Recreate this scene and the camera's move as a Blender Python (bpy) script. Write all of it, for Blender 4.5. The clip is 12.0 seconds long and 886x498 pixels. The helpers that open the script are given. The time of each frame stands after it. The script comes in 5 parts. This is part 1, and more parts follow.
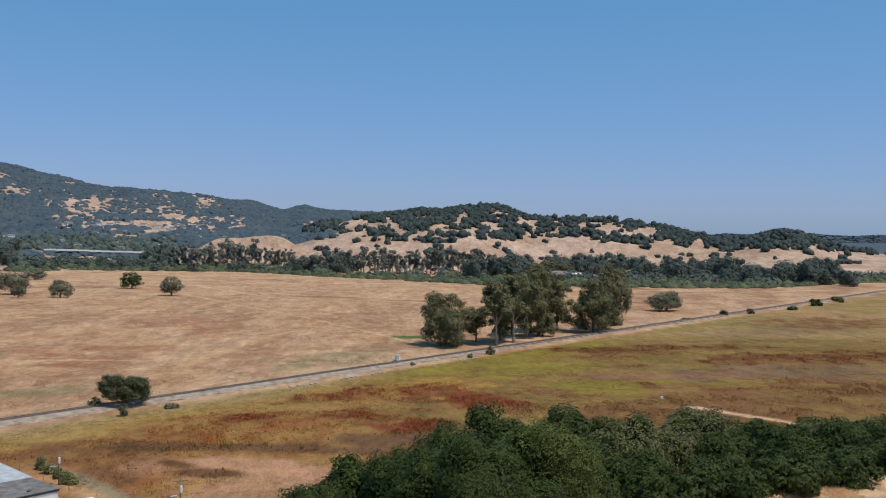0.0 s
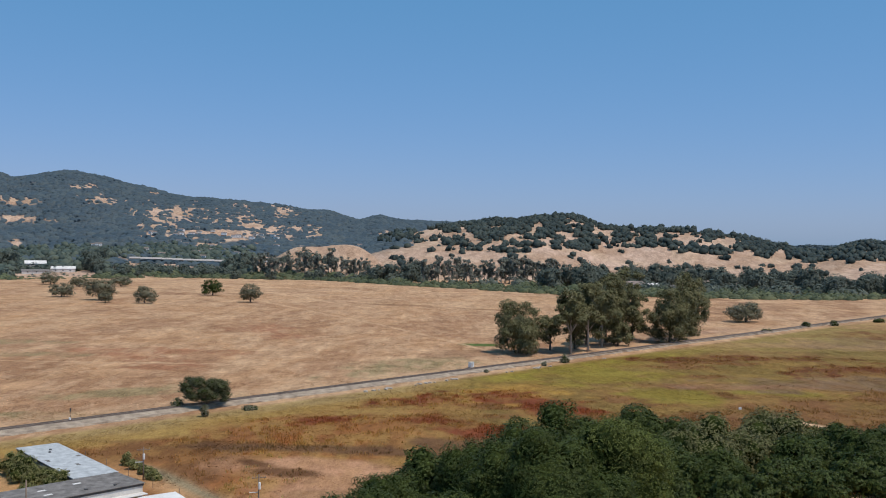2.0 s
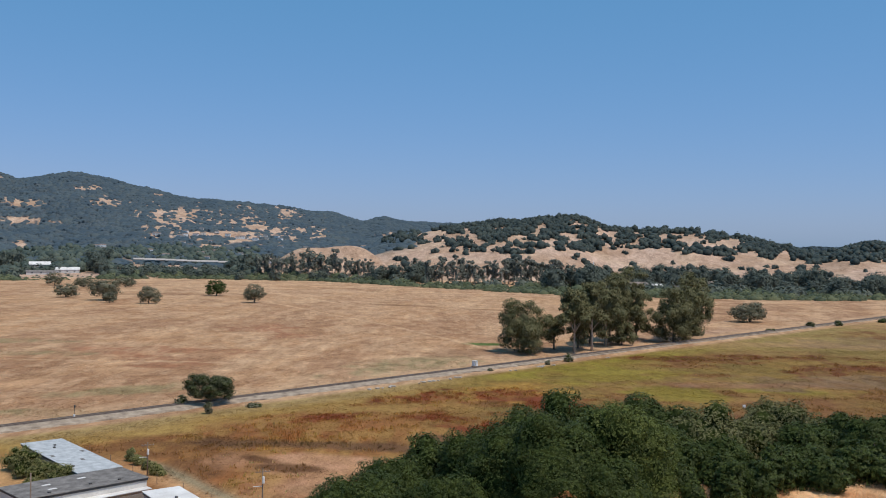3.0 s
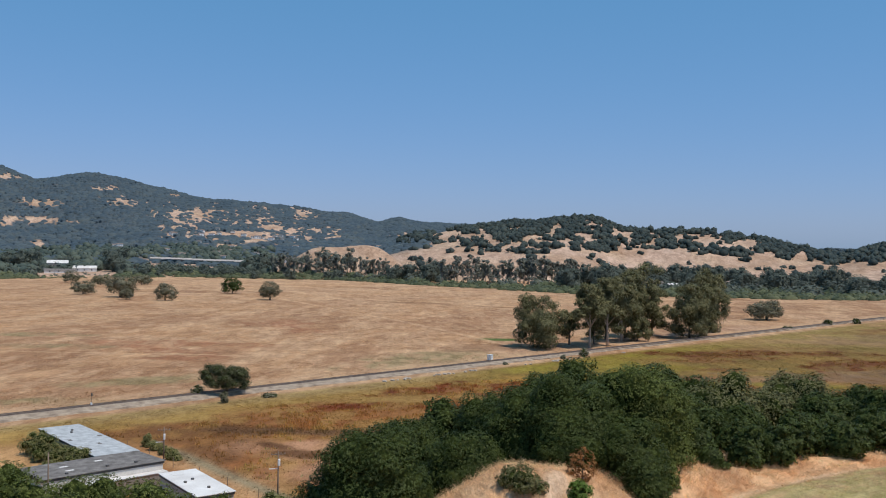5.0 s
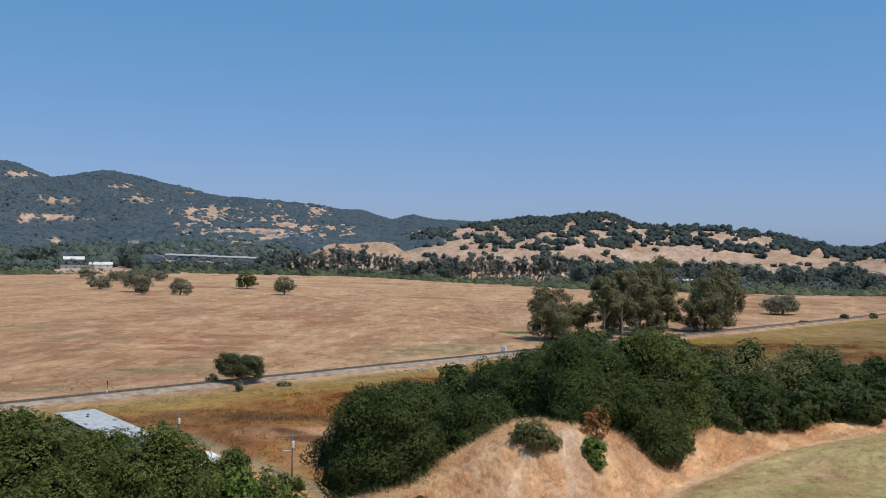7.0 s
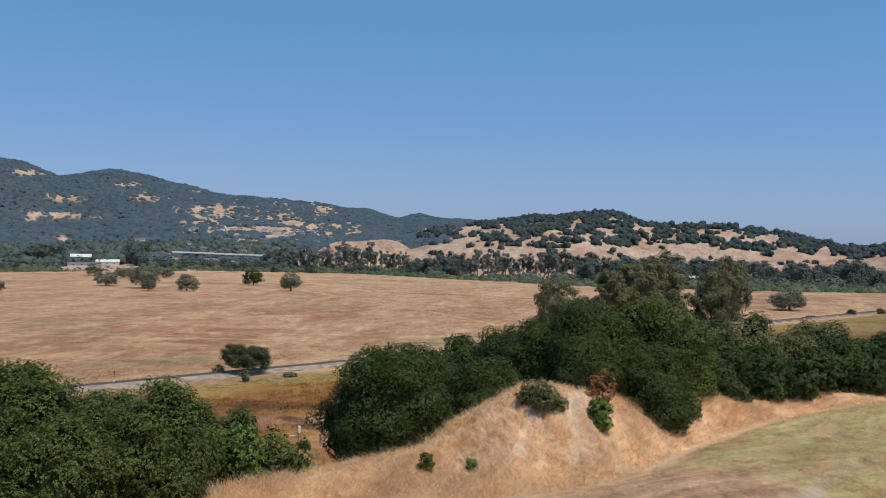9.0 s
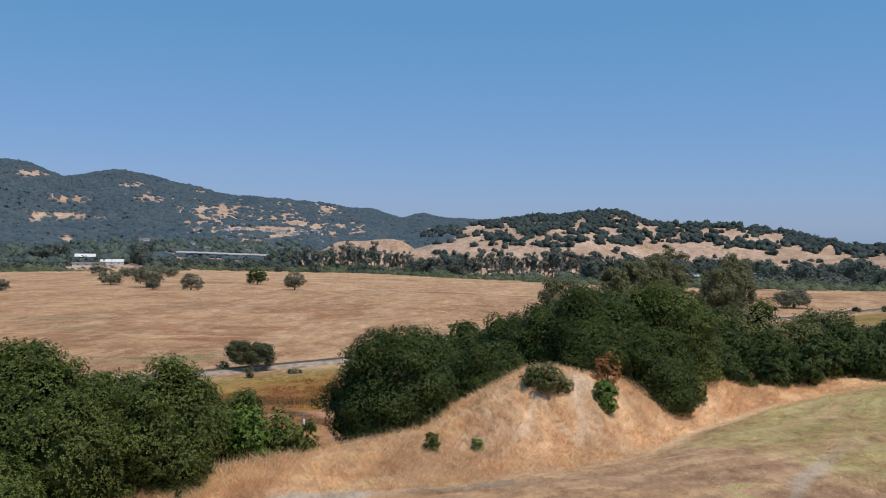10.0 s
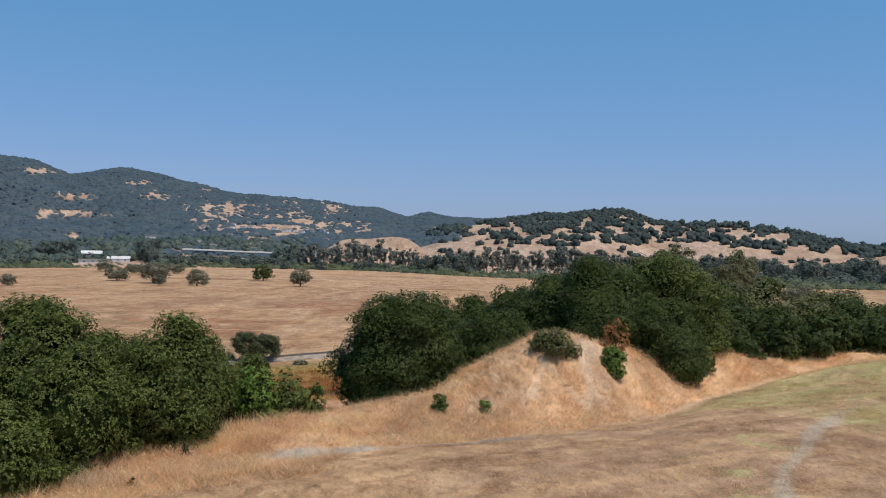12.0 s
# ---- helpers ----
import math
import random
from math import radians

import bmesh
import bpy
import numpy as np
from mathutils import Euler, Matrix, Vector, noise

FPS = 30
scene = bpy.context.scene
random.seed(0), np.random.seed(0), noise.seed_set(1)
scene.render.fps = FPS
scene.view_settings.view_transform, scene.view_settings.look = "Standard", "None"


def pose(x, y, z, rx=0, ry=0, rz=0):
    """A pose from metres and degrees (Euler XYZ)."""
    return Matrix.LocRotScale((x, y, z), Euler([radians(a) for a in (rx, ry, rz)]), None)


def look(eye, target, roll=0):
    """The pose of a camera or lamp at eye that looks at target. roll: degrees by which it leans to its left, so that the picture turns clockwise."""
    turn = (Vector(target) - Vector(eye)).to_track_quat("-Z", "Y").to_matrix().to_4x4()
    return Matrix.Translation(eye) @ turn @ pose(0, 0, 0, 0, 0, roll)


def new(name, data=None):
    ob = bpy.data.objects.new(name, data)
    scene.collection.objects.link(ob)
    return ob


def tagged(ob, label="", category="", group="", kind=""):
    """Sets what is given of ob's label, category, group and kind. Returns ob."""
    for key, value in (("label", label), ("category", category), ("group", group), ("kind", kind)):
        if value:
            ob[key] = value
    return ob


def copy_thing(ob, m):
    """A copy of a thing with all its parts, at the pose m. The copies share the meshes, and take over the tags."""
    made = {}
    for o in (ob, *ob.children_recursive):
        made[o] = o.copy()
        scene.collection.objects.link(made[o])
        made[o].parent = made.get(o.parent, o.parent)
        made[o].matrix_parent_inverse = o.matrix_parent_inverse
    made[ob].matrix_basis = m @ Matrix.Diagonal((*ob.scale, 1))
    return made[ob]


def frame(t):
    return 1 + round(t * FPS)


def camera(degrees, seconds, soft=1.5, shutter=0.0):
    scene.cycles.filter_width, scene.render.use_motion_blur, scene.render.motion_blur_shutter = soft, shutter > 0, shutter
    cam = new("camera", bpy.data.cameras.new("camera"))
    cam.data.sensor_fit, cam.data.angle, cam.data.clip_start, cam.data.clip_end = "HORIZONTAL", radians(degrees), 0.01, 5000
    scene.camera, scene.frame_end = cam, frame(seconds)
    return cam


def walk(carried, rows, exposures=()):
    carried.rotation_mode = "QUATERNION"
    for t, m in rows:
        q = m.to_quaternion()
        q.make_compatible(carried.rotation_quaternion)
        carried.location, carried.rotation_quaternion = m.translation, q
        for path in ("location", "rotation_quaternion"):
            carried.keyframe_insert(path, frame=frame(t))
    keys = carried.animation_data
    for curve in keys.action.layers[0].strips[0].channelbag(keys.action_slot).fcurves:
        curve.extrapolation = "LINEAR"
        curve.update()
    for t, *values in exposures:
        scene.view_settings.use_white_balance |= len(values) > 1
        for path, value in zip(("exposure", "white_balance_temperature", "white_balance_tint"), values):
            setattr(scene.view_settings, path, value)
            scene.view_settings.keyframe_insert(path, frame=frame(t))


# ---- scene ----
cam = camera(50.6, 12.0, soft=1.0)
PATH = [
    (0, (0.049, 1.339, 40.095), (0.173, 3.335, 40.067), 0.6),
    (0.5, (0.058, 0.478, 40.233), (0.082, 2.478, 40.211), 0.7),
    (1, (0.064, 0.248, 40.03), (0.046, 2.248, 40.013), 0.7),
    (1.5, (0.146, 0.28, 39.736), (0.114, 2.28, 39.724), 0.7),
    (2, (0.118, 0.219, 39.197), (0.083, 2.219, 39.189), 0.8),
    (2.5, (0.142, 0.181, 38.749), (0.109, 2.181, 38.743), 0.8),
    (3, (0.144, 0.1, 38.159), (0.101, 2.099, 38.155), 0.8),
    (5, (0.084, 0.173, 35.615), (0.009, 2.172, 35.614), 0.9),
    (5.5, (0.089, 0.208, 35.023), (0.013, 2.207, 35.022), 0.9),
    (6, (0.111, 0.258, 34.472), (0.034, 2.257, 34.469), 0.9),
    (6.5, (0.126, 0.27, 33.976), (0.041, 2.268, 33.972), 0.9),
    (7, (0.151, 0.289, 33.417), (0.046, 2.287, 33.412), 0.9),
    (9, (0.202, 0.334, 31.476), (0.084, 2.331, 31.469), 0.9),
    (9.5, (0.171, 0.313, 31.001), (0.05, 2.309, 30.993), 0.8),
    (10, (0.156, 0.3, 30.563), (0.03, 2.296, 30.556), 0.8),
    (10.5, (0.138, 0.307, 30.117), (0.007, 2.302, 30.11), 0.9),
    (11, (0.099, 0.367, 29.632), (-0.033, 2.363, 29.624), 0.9),
    (11.5, (0.046, 0.358, 29.216), (-0.088, 2.354, 29.208), 0.9),
    (12, (0.049, 0.406, 28.794), (-0.089, 2.402, 28.786), 1.0),
]
walk(cam, [(t, look(eye, target, roll)) for t, eye, target, roll in PATH], exposures=[(0.0, 0.0, 6500, 12), (12.0, 0.0, 6500, 12)])
# ---- world, sun, exposure ----
SUN_EL, SUN_AZ = 66.0, 122.0  # azimuth clockwise from +y
world = bpy.data.worlds.new("sky")
scene.world = world
world.use_nodes = True
wn = world.node_tree
sky = wn.nodes.new("ShaderNodeTexSky")
sky.sky_type = "NISHITA"
sky.sun_disc = False
sky.sun_elevation = radians(SUN_EL)
sky.sun_rotation = radians(SUN_AZ)
sky.altitude = 500
sky.air_density, sky.dust_density, sky.ozone_density = 1.0, 0.95, 2.2
wn.nodes["Background"].inputs["Strength"].default_value = 0.093
clear = wn.nodes.new("ShaderNodeMix")  # a clear dry summer sky
clear.data_type, clear.blend_type = "RGBA", "MULTIPLY"
clear.inputs[0].default_value = 1.0
clear.inputs[7].default_value = (0.60, 0.42, 0.62, 1)
wn.links.new(sky.outputs[0], clear.inputs[6])
haze = wn.nodes.new("ShaderNodeMix")  # thin even haze over the whole sky
haze.data_type, haze.blend_type = "RGBA", "ADD"
haze.inputs[0].default_value = 1.0
haze.inputs[7].default_value = (0.15, 2.0, 3.15, 1)
wn.links.new(clear.outputs[2], haze.inputs[6])
wn.links.new(haze.outputs[2], wn.nodes["Background"].inputs["Color"])
sun_data = bpy.data.lights.new("sun", "SUN")
sun_data.energy, sun_data.angle, sun_data.color = 3.15, radians(0.55), (1.0, 0.925, 0.81)
sun = new("sun", sun_data)
ce = math.cos(radians(SUN_EL))
toward = Vector((math.sin(radians(SUN_AZ)) * ce, math.cos(radians(SUN_AZ)) * ce, math.sin(radians(SUN_EL))))
sun.matrix_world = look(toward * 500, (0, 0, 0))

# ---- small tools ----


def hash2(i, j, s):
    v = np.sin(i * 127.1 + j * 311.7 + s * 74.7) * 43758.5453
    return v - np.floor(v)


def vnoise(x, y, s=0.0):
    """Smooth value noise, 0 to 1."""
    x, y = np.asarray(x, float), np.asarray(y, float)
    i, j = np.floor(x), np.floor(y)
    u, v = x - i, y - j
    u, v = u * u * (3 - 2 * u), v * v * (3 - 2 * v)
    a = hash2(i, j, s) * (1 - u) + hash2(i + 1, j, s) * u
    b = hash2(i, j + 1, s) * (1 - u) + hash2(i + 1, j + 1, s) * u
    return a * (1 - v) + b * v


def fbm(x, y, s=0.0, octaves=4):
    out, amp, tot = 0, 1.0, 0
    for k in range(octaves):
        out = out + amp * vnoise(np.asarray(x) * 2 ** k, np.asarray(y) * 2 ** k, s + k * 3.1)
        tot += amp
        amp *= 0.5
    return out / tot


def step(a, b, x):
    t = np.clip((np.asarray(x, float) - a) / (b - a), 0, 1)
    return t * t * (3 - 2 * t)


def mesh_of(name, verts, faces, mats, tint=None, smooth=False):
    me = bpy.data.meshes.new(name)
    if isinstance(faces, np.ndarray):
        n, k = faces.shape
        me.vertices.add(len(verts))
        me.vertices.foreach_set("co", np.asarray(verts, np.float32).ravel())
        me.loops.add(n * k)
        me.loops.foreach_set("vertex_index", faces.astype(np.int32).ravel())
        me.polygons.add(n)
        me.polygons.foreach_set("loop_start", np.arange(0, n * k, k, dtype=np.int32))
    else:
        me.from_pydata([tuple(v) for v in verts], [], faces)
    for m in mats if isinstance(mats, (list, tuple)) else [mats]:
        me.materials.append(m)
    if tint is not None:
        at = me.color_attributes.new("tint", "FLOAT_COLOR", "POINT")
        at.data.foreach_set("color", np.hstack([tint, np.ones((len(tint), 1))]).astype(np.float32).ravel())
    if smooth:
        me.polygons.foreach_set("use_smooth", [True] * len(me.polygons))
    me.update(calc_edges=True)
    return me


def round_off(me, normals):
    """Shades a heap of leaves or blades as the soft mass that they make up."""
    at = me.attributes.new("custom_normal", "FLOAT_VECTOR", "POINT")
    normals = normals / (np.linalg.norm(normals, axis=1)[:, None] + 1e-9)
    at.data.foreach_set("vector", normals.astype(np.float32).ravel())
    return me


def part(name, data, parent, label="", m=None):
    ob = new(name, data)
    ob.parent = parent
    if m is not None:
        ob.matrix_basis = m
    return tagged(ob, label)


def from_bm(name, bm, material, smooth=False):
    me = bpy.data.meshes.new(name)
    bm.to_mesh(me)
    bm.free()
    me.materials.append(material)
    if smooth:
        me.polygons.foreach_set("use_smooth", [True] * len(me.polygons))
    return me


def box_bm(lo, hi, bevel=0.0, bm=None):
    bm = bm or bmesh.new()
    got = bmesh.ops.create_cube(bm, size=1.0)
    c, s = (Vector(lo) + Vector(hi)) / 2, Vector(hi) - Vector(lo)
    for v in got["verts"]:
        v.co = Vector((v.co.x * s.x, v.co.y * s.y, v.co.z * s.z)) + c
    if bevel:
        edges = {e for v in got["verts"] for e in v.link_edges}
        bmesh.ops.bevel(bm, geom=list(edges), offset=bevel, segments=1, affect="EDGES")
    return bm


def tube(points, radii, sides=6):
    """Verts and faces of a tapered tube along points."""
    verts, faces = [], []
    pts = [Vector(p) for p in points]
    for i, p in enumerate(pts):
        d = (pts[min(i + 1, len(pts) - 1)] - pts[max(i - 1, 0)]).normalized()
        a = d.orthogonal().normalized()
        b = d.cross(a)
        for k in range(sides):
            w = 2 * math.pi * k / sides
            verts.append(p + radii[i] * (math.cos(w) * a + math.sin(w) * b))
    for i in range(len(pts) - 1):
        for k in range(sides):
            q = (k + 1) % sides
            faces.append((i * sides + k, i * sides + q, (i + 1) * sides + q, (i + 1) * sides + k))
    n = len(pts) - 1
    faces.append(tuple(range(sides))[::-1])
    faces.append(tuple(n * sides + k for k in range(sides)))
    return verts, faces


# ---- materials ----
def node_material(name, rough=0.8, metal=0.0):
    m = bpy.data.materials.new(name)
    m.use_nodes = True
    b = m.node_tree.nodes["Principled BSDF"]
    b.inputs["Roughness"].default_value = rough
    b.inputs["Metallic"].default_value = metal
    return m, m.node_tree, b


def add(nt, kind, **values):
    n = nt.nodes.new(kind)
    for k, v in values.items():
        n.inputs[k].default_value = v
    return n


def ramp(nt, source, stops):
    r = nt.nodes.new("ShaderNodeValToRGB")
    e = r.color_ramp.elements
    e[0].position, e[0].color = stops[0][0], (*stops[0][1], 1)
    e[1].position, e[1].color = stops[-1][0], (*stops[-1][1], 1)
    for p, c in stops[1:-1]:
        q = e.new(p)
        q.color = (*c, 1)
    nt.links.new(source, r.inputs[0])
    return r


def noisy(name, dark, light, scale=3.0, fine=40.0, rough=0.85, bump=0.3, metal=0.0, stretch=(1, 1, 1)):
    """A surface of two colours, mottled at two scales, with fine relief."""
    m, nt, b = node_material(name, rough, metal)
    co = nt.nodes.new("ShaderNodeTexCoord")
    mp = add(nt, "ShaderNodeMapping", Scale=stretch)
    nt.links.new(co.outputs["Object"], mp.inputs[0])
    big = add(nt, "ShaderNodeTexNoise", Scale=scale, Detail=4.0)
    small = add(nt, "ShaderNodeTexNoise", Scale=fine, Detail=3.0)
    for n in (big, small):
        nt.links.new(mp.outputs[0], n.inputs["Vector"])
    mix = add(nt, "ShaderNodeMath")
    mix.operation = "MULTIPLY_ADD"
    nt.links.new(small.outputs[0], mix.inputs[0])
    mix.inputs[1].default_value = 0.5
    nt.links.new(big.outputs[0], mix.inputs[2])
    r = ramp(nt, mix.outputs[0], [(0.5, dark), (1.0, light)])
    nt.links.new(r.outputs[0], b.inputs["Base Color"])
    bp = add(nt, "ShaderNodeBump", Strength=bump, Distance=0.05)
    nt.links.new(small.outputs[0], bp.inputs["Height"])
    nt.links.new(bp.outputs[0], b.inputs["Normal"])
    return m


def see_through(nt, b, colour, share):
    """Lets some of the light through a thin leaf or blade."""
    tr = nt.nodes.new("ShaderNodeBsdfTranslucent")
    nt.links.new(colour, tr.inputs["Color"])
    mx = nt.nodes.new("ShaderNodeMixShader")
    mx.inputs[0].default_value = share
    nt.links.new(b.outputs[0], mx.inputs[1])
    nt.links.new(tr.outputs[0], mx.inputs[2])
    nt.links.new(mx.outputs[0], nt.nodes["Material Output"].inputs["Surface"])


def leafy(name, dark, mid, light, rough=0.55, scale=0.6):
    """Leaves: each island has a shade of its own, in broad patches."""
    m, nt, b = node_material(name, rough)
    g = nt.nodes.new("ShaderNodeNewGeometry")
    co = nt.nodes.new("ShaderNodeTexCoord")
    big = add(nt, "ShaderNodeTexNoise", Scale=scale, Detail=2.0)
    nt.links.new(co.outputs["Object"], big.inputs["Vector"])
    mix = add(nt, "ShaderNodeMath")
    mix.operation = "MULTIPLY_ADD"
    nt.links.new(g.outputs["Random Per Island"], mix.inputs[0])
    mix.inputs[1].default_value = 0.6
    nt.links.new(big.outputs[0], mix.inputs[2])
    r = ramp(nt, mix.outputs[0], [(0.3, dark), (0.75, mid), (1.15, light)])
    nt.links.new(r.outputs[0], b.inputs["Base Color"])
    b.inputs["Specular IOR Level"].default_value = 0.15
    see_through(nt, b, r.outputs[0], 0.2)
    return m


def tinted(name, fine, coarse, low=0.72, high=1.25, rough=0.95, bump=0.4, dist=0.1, stretch=(1, 1, 1)):
    """Ground cover: the tint of the mesh, broken up at two scales."""
    m, nt, b = node_material(name, rough)
    b.inputs["Specular IOR Level"].default_value = 0.1
    at = nt.nodes.new("ShaderNodeAttribute")
    at.attribute_name = "tint"
    co = nt.nodes.new("ShaderNodeTexCoord")
    mp = add(nt, "ShaderNodeMapping", Scale=stretch)
    nt.links.new(co.outputs["Object"], mp.inputs[0])
    total = None
    for scale, weight, rough_ in ((fine * 3, 0.7, 0.7), (fine * 0.5, 0.7, 0.75), (fine * 0.12, 0.9, 0.75), (fine * 0.035, 0.9, 0.75), (coarse, 0.5, 0.72)):
        n = add(nt, "ShaderNodeTexNoise", Scale=scale, Detail=6.0, Roughness=rough_)
        nt.links.new(mp.outputs[0], n.inputs["Vector"])
        k = add(nt, "ShaderNodeMath")
        k.operation = "MULTIPLY_ADD"
        nt.links.new(n.outputs[0], k.inputs[0])
        k.inputs[1].default_value = weight
        if total is None:
            k.inputs[2].default_value = 0.0
        else:
            nt.links.new(total.outputs[0], k.inputs[2])
        total = k
    s = total
    mr = add(nt, "ShaderNodeMapRange")
    mr.inputs["From Min"].default_value, mr.inputs["From Max"].default_value = 1.53, 2.17
    nt.links.new(s.outputs[0], mr.inputs[0])
    rp = ramp(nt, mr.outputs[0], [(0.0, (low * 0.66, low * 0.58, low * 0.54)), (0.5, (0.66, 0.66, 0.66)), (1.0, (0.66 * high, 0.67 * high, 0.68 * high))])
    mx = nt.nodes.new("ShaderNodeMix")
    mx.data_type, mx.blend_type = "RGBA", "MULTIPLY"
    mx.inputs[0].default_value = 1.0
    nt.links.new(at.outputs["Color"], mx.inputs[6])
    nt.links.new(rp.outputs[0], mx.inputs[7])
    v = nt.nodes.new("ShaderNodeVectorMath")
    v.operation = "SCALE"
    v.inputs["Scale"].default_value = 1.5
    nt.links.new(mx.outputs[2], v.inputs[0])
    nt.links.new(v.outputs[0], b.inputs["Base Color"])
    bp = add(nt, "ShaderNodeBump", Strength=bump, Distance=dist)
    nt.links.new(s.outputs[0], bp.inputs["Height"])
    nt.links.new(bp.outputs[0], b.inputs["Normal"])
    return m


def blade_material(name):
    """Grass blades and reeds: the tint of each tuft, lighter or darker blade by blade."""
    m, nt, b = node_material(name, 0.8)
    b.inputs["Specular IOR Level"].default_value = 0.15
    at = nt.nodes.new("ShaderNodeAttribute")
    at.attribute_name = "tint"
    g = nt.nodes.new("ShaderNodeNewGeometry")
    mr = add(nt, "ShaderNodeMapRange")
    mr.inputs["To Min"].default_value, mr.inputs["To Max"].default_value = 0.75, 1.3
    nt.links.new(g.outputs["Random Per Island"], mr.inputs[0])
    v = nt.nodes.new("ShaderNodeVectorMath")
    v.operation = "SCALE"
    nt.links.new(at.outputs["Color"], v.inputs[0])
    nt.links.new(mr.outputs[0], v.inputs["Scale"])
    nt.links.new(v.outputs[0], b.inputs["Base Color"])
    see_through(nt, b, v.outputs[0], 0.45)
    return m


GROUND = tinted("dry_ground", 5.0, 0.05, 0.5, 1.45, bump=0.6, dist=0.16, stretch=(1, 0.4, 1))
BLADE = blade_material("grass_blade")
BARK = noisy("bark", (0.09, 0.07, 0.05), (0.22, 0.18, 0.14), 1.2, 9.0, 0.9, 0.6, stretch=(1, 1, 0.3))
PALE_BARK = noisy("pale_bark", (0.24, 0.19, 0.15), (0.5, 0.44, 0.37), 0.8, 6.0, 0.85, 0.4, stretch=(1, 1, 0.3))
LEAF = leafy("oak_leaf", (0.040, 0.052, 0.012), (0.086, 0.108, 0.023), (0.155, 0.180, 0.044), scale=0.9)
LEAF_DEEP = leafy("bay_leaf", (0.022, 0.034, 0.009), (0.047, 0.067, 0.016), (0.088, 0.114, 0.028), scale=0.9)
LEAF_SAGE = leafy("buckeye_leaf", (0.050, 0.056, 0.018), (0.112, 0.118, 0.040), (0.21, 0.195, 0.085))
LEAF_BRIGHT = leafy("shrub_leaf", (0.045, 0.082, 0.012), (0.10, 0.165, 0.024), (0.16, 0.235, 0.05))
LEAF_RUST = leafy("dead_leaf", (0.12, 0.045, 0.015), (0.27, 0.11, 0.035), (0.36, 0.18, 0.07))
LEAF_EUC = leafy("gum_leaf", (0.060, 0.063, 0.028), (0.122, 0.122, 0.055), (0.21, 0.195, 0.095), scale=0.15)
LEAF_FIELD = leafy("field_oak_leaf", (0.085, 0.086, 0.050), (0.16, 0.156, 0.096), (0.25, 0.23, 0.155), scale=0.3)
LEAF_OLIVE = leafy("olive_leaf", (0.100, 0.103, 0.034), (0.190, 0.188, 0.066), (0.29, 0.27, 0.11), scale=0.5)
LEAF_TRACK = leafy("track_oak_leaf", (0.045, 0.050, 0.022), (0.085, 0.092, 0.042), (0.14, 0.145, 0.075), scale=0.5)
# the next four leaf colours hold distance haze as added blue and grey
LEAF_FAR_HAZE = leafy("hazed_oak_leaf", (0.070, 0.088, 0.072), (0.104, 0.125, 0.102), (0.145, 0.163, 0.126), scale=0.02)
LEAF_GUM_HAZE = leafy("hazed_gum_leaf", (0.105, 0.120, 0.104), (0.155, 0.170, 0.145), (0.21, 0.215, 0.175), scale=0.05)
LEAF_TOWN_HAZE = leafy("hazed_town_leaf", (0.052, 0.074, 0.064), (0.080, 0.106, 0.088), (0.122, 0.148, 0.112), scale=0.02)
LEAF_HILL_HAZE = leafy("hazed_hill_leaf", (0.030, 0.043, 0.040), (0.048, 0.064, 0.058), (0.074, 0.092, 0.078), scale=0.02)
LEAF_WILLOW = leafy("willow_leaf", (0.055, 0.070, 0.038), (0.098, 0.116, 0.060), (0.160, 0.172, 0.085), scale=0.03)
# mountain leaves: lifted blue-grey base colour stands in for aerial haze
LEAF_PINE_HAZE = leafy("hazed_mountain_leaf", (0.060, 0.088, 0.108), (0.078, 0.108, 0.128), (0.102, 0.132, 0.142), scale=0.012)
# dark green that paints the shade inside a crown, behind its leaves
INNER_SHADE = noisy("crown_inner_shade", (0.014, 0.020, 0.006), (0.062, 0.080, 0.022), 3.0, 14.0, 1.0, 0.8)
INNER_SHADE.node_tree.nodes["Principled BSDF"].inputs["Specular IOR Level"].default_value = 0.0
GRAVEL = noisy("ballast", (0.20, 0.150, 0.108), (0.47, 0.375, 0.275), 0.5, 3.0, 1.0, 0.8)
TIE = noisy("tie_wood", (0.19, 0.145, 0.115), (0.31, 0.245, 0.20), 1.0, 8.0, 0.9, 0.4)
STEEL = noisy("rail_steel", (0.16, 0.12, 0.10), (0.30, 0.25, 0.21), 1.0, 10.0, 0.5, 0.1, 0.6)
ROOF_BLUE = noisy("blue_grey_roof", (0.33, 0.345, 0.35), (0.55, 0.57, 0.57), 0.9, 5.0, 0.9, 0.3)
ROOF_GREY = noisy("grey_roof", (0.11, 0.10, 0.092), (0.27, 0.25, 0.23), 0.8, 5.0, 0.95, 0.4)
ROOF_WHITE = noisy("white_roof", (0.60, 0.57, 0.53), (0.82, 0.80, 0.76), 0.3, 4.0, 0.7, 0.1)
FASCIA = noisy("dark_fascia", (0.05, 0.05, 0.05), (0.11, 0.105, 0.10), 0.6, 7.0, 0.7, 0.1)
WALL_GREY = noisy("grey_siding", (0.32, 0.29, 0.26), (0.48, 0.44, 0.40), 0.5, 6.0, 0.85, 0.2)
WALL_PALE = noisy("pale_wall", (0.55, 0.52, 0.47), (0.78, 0.75, 0.70), 0.3, 4.0, 0.8, 0.1)
WHITE = noisy("white_paint", (0.70, 0.70, 0.68), (0.86, 0.86, 0.84), 0.8, 8.0, 0.5, 0.05)
FENCE_WOOD = noisy("weathered_wood", (0.20, 0.16, 0.125), (0.36, 0.30, 0.245), 0.7, 6.0, 0.9, 0.3, stretch=(1, 1, 0.3))
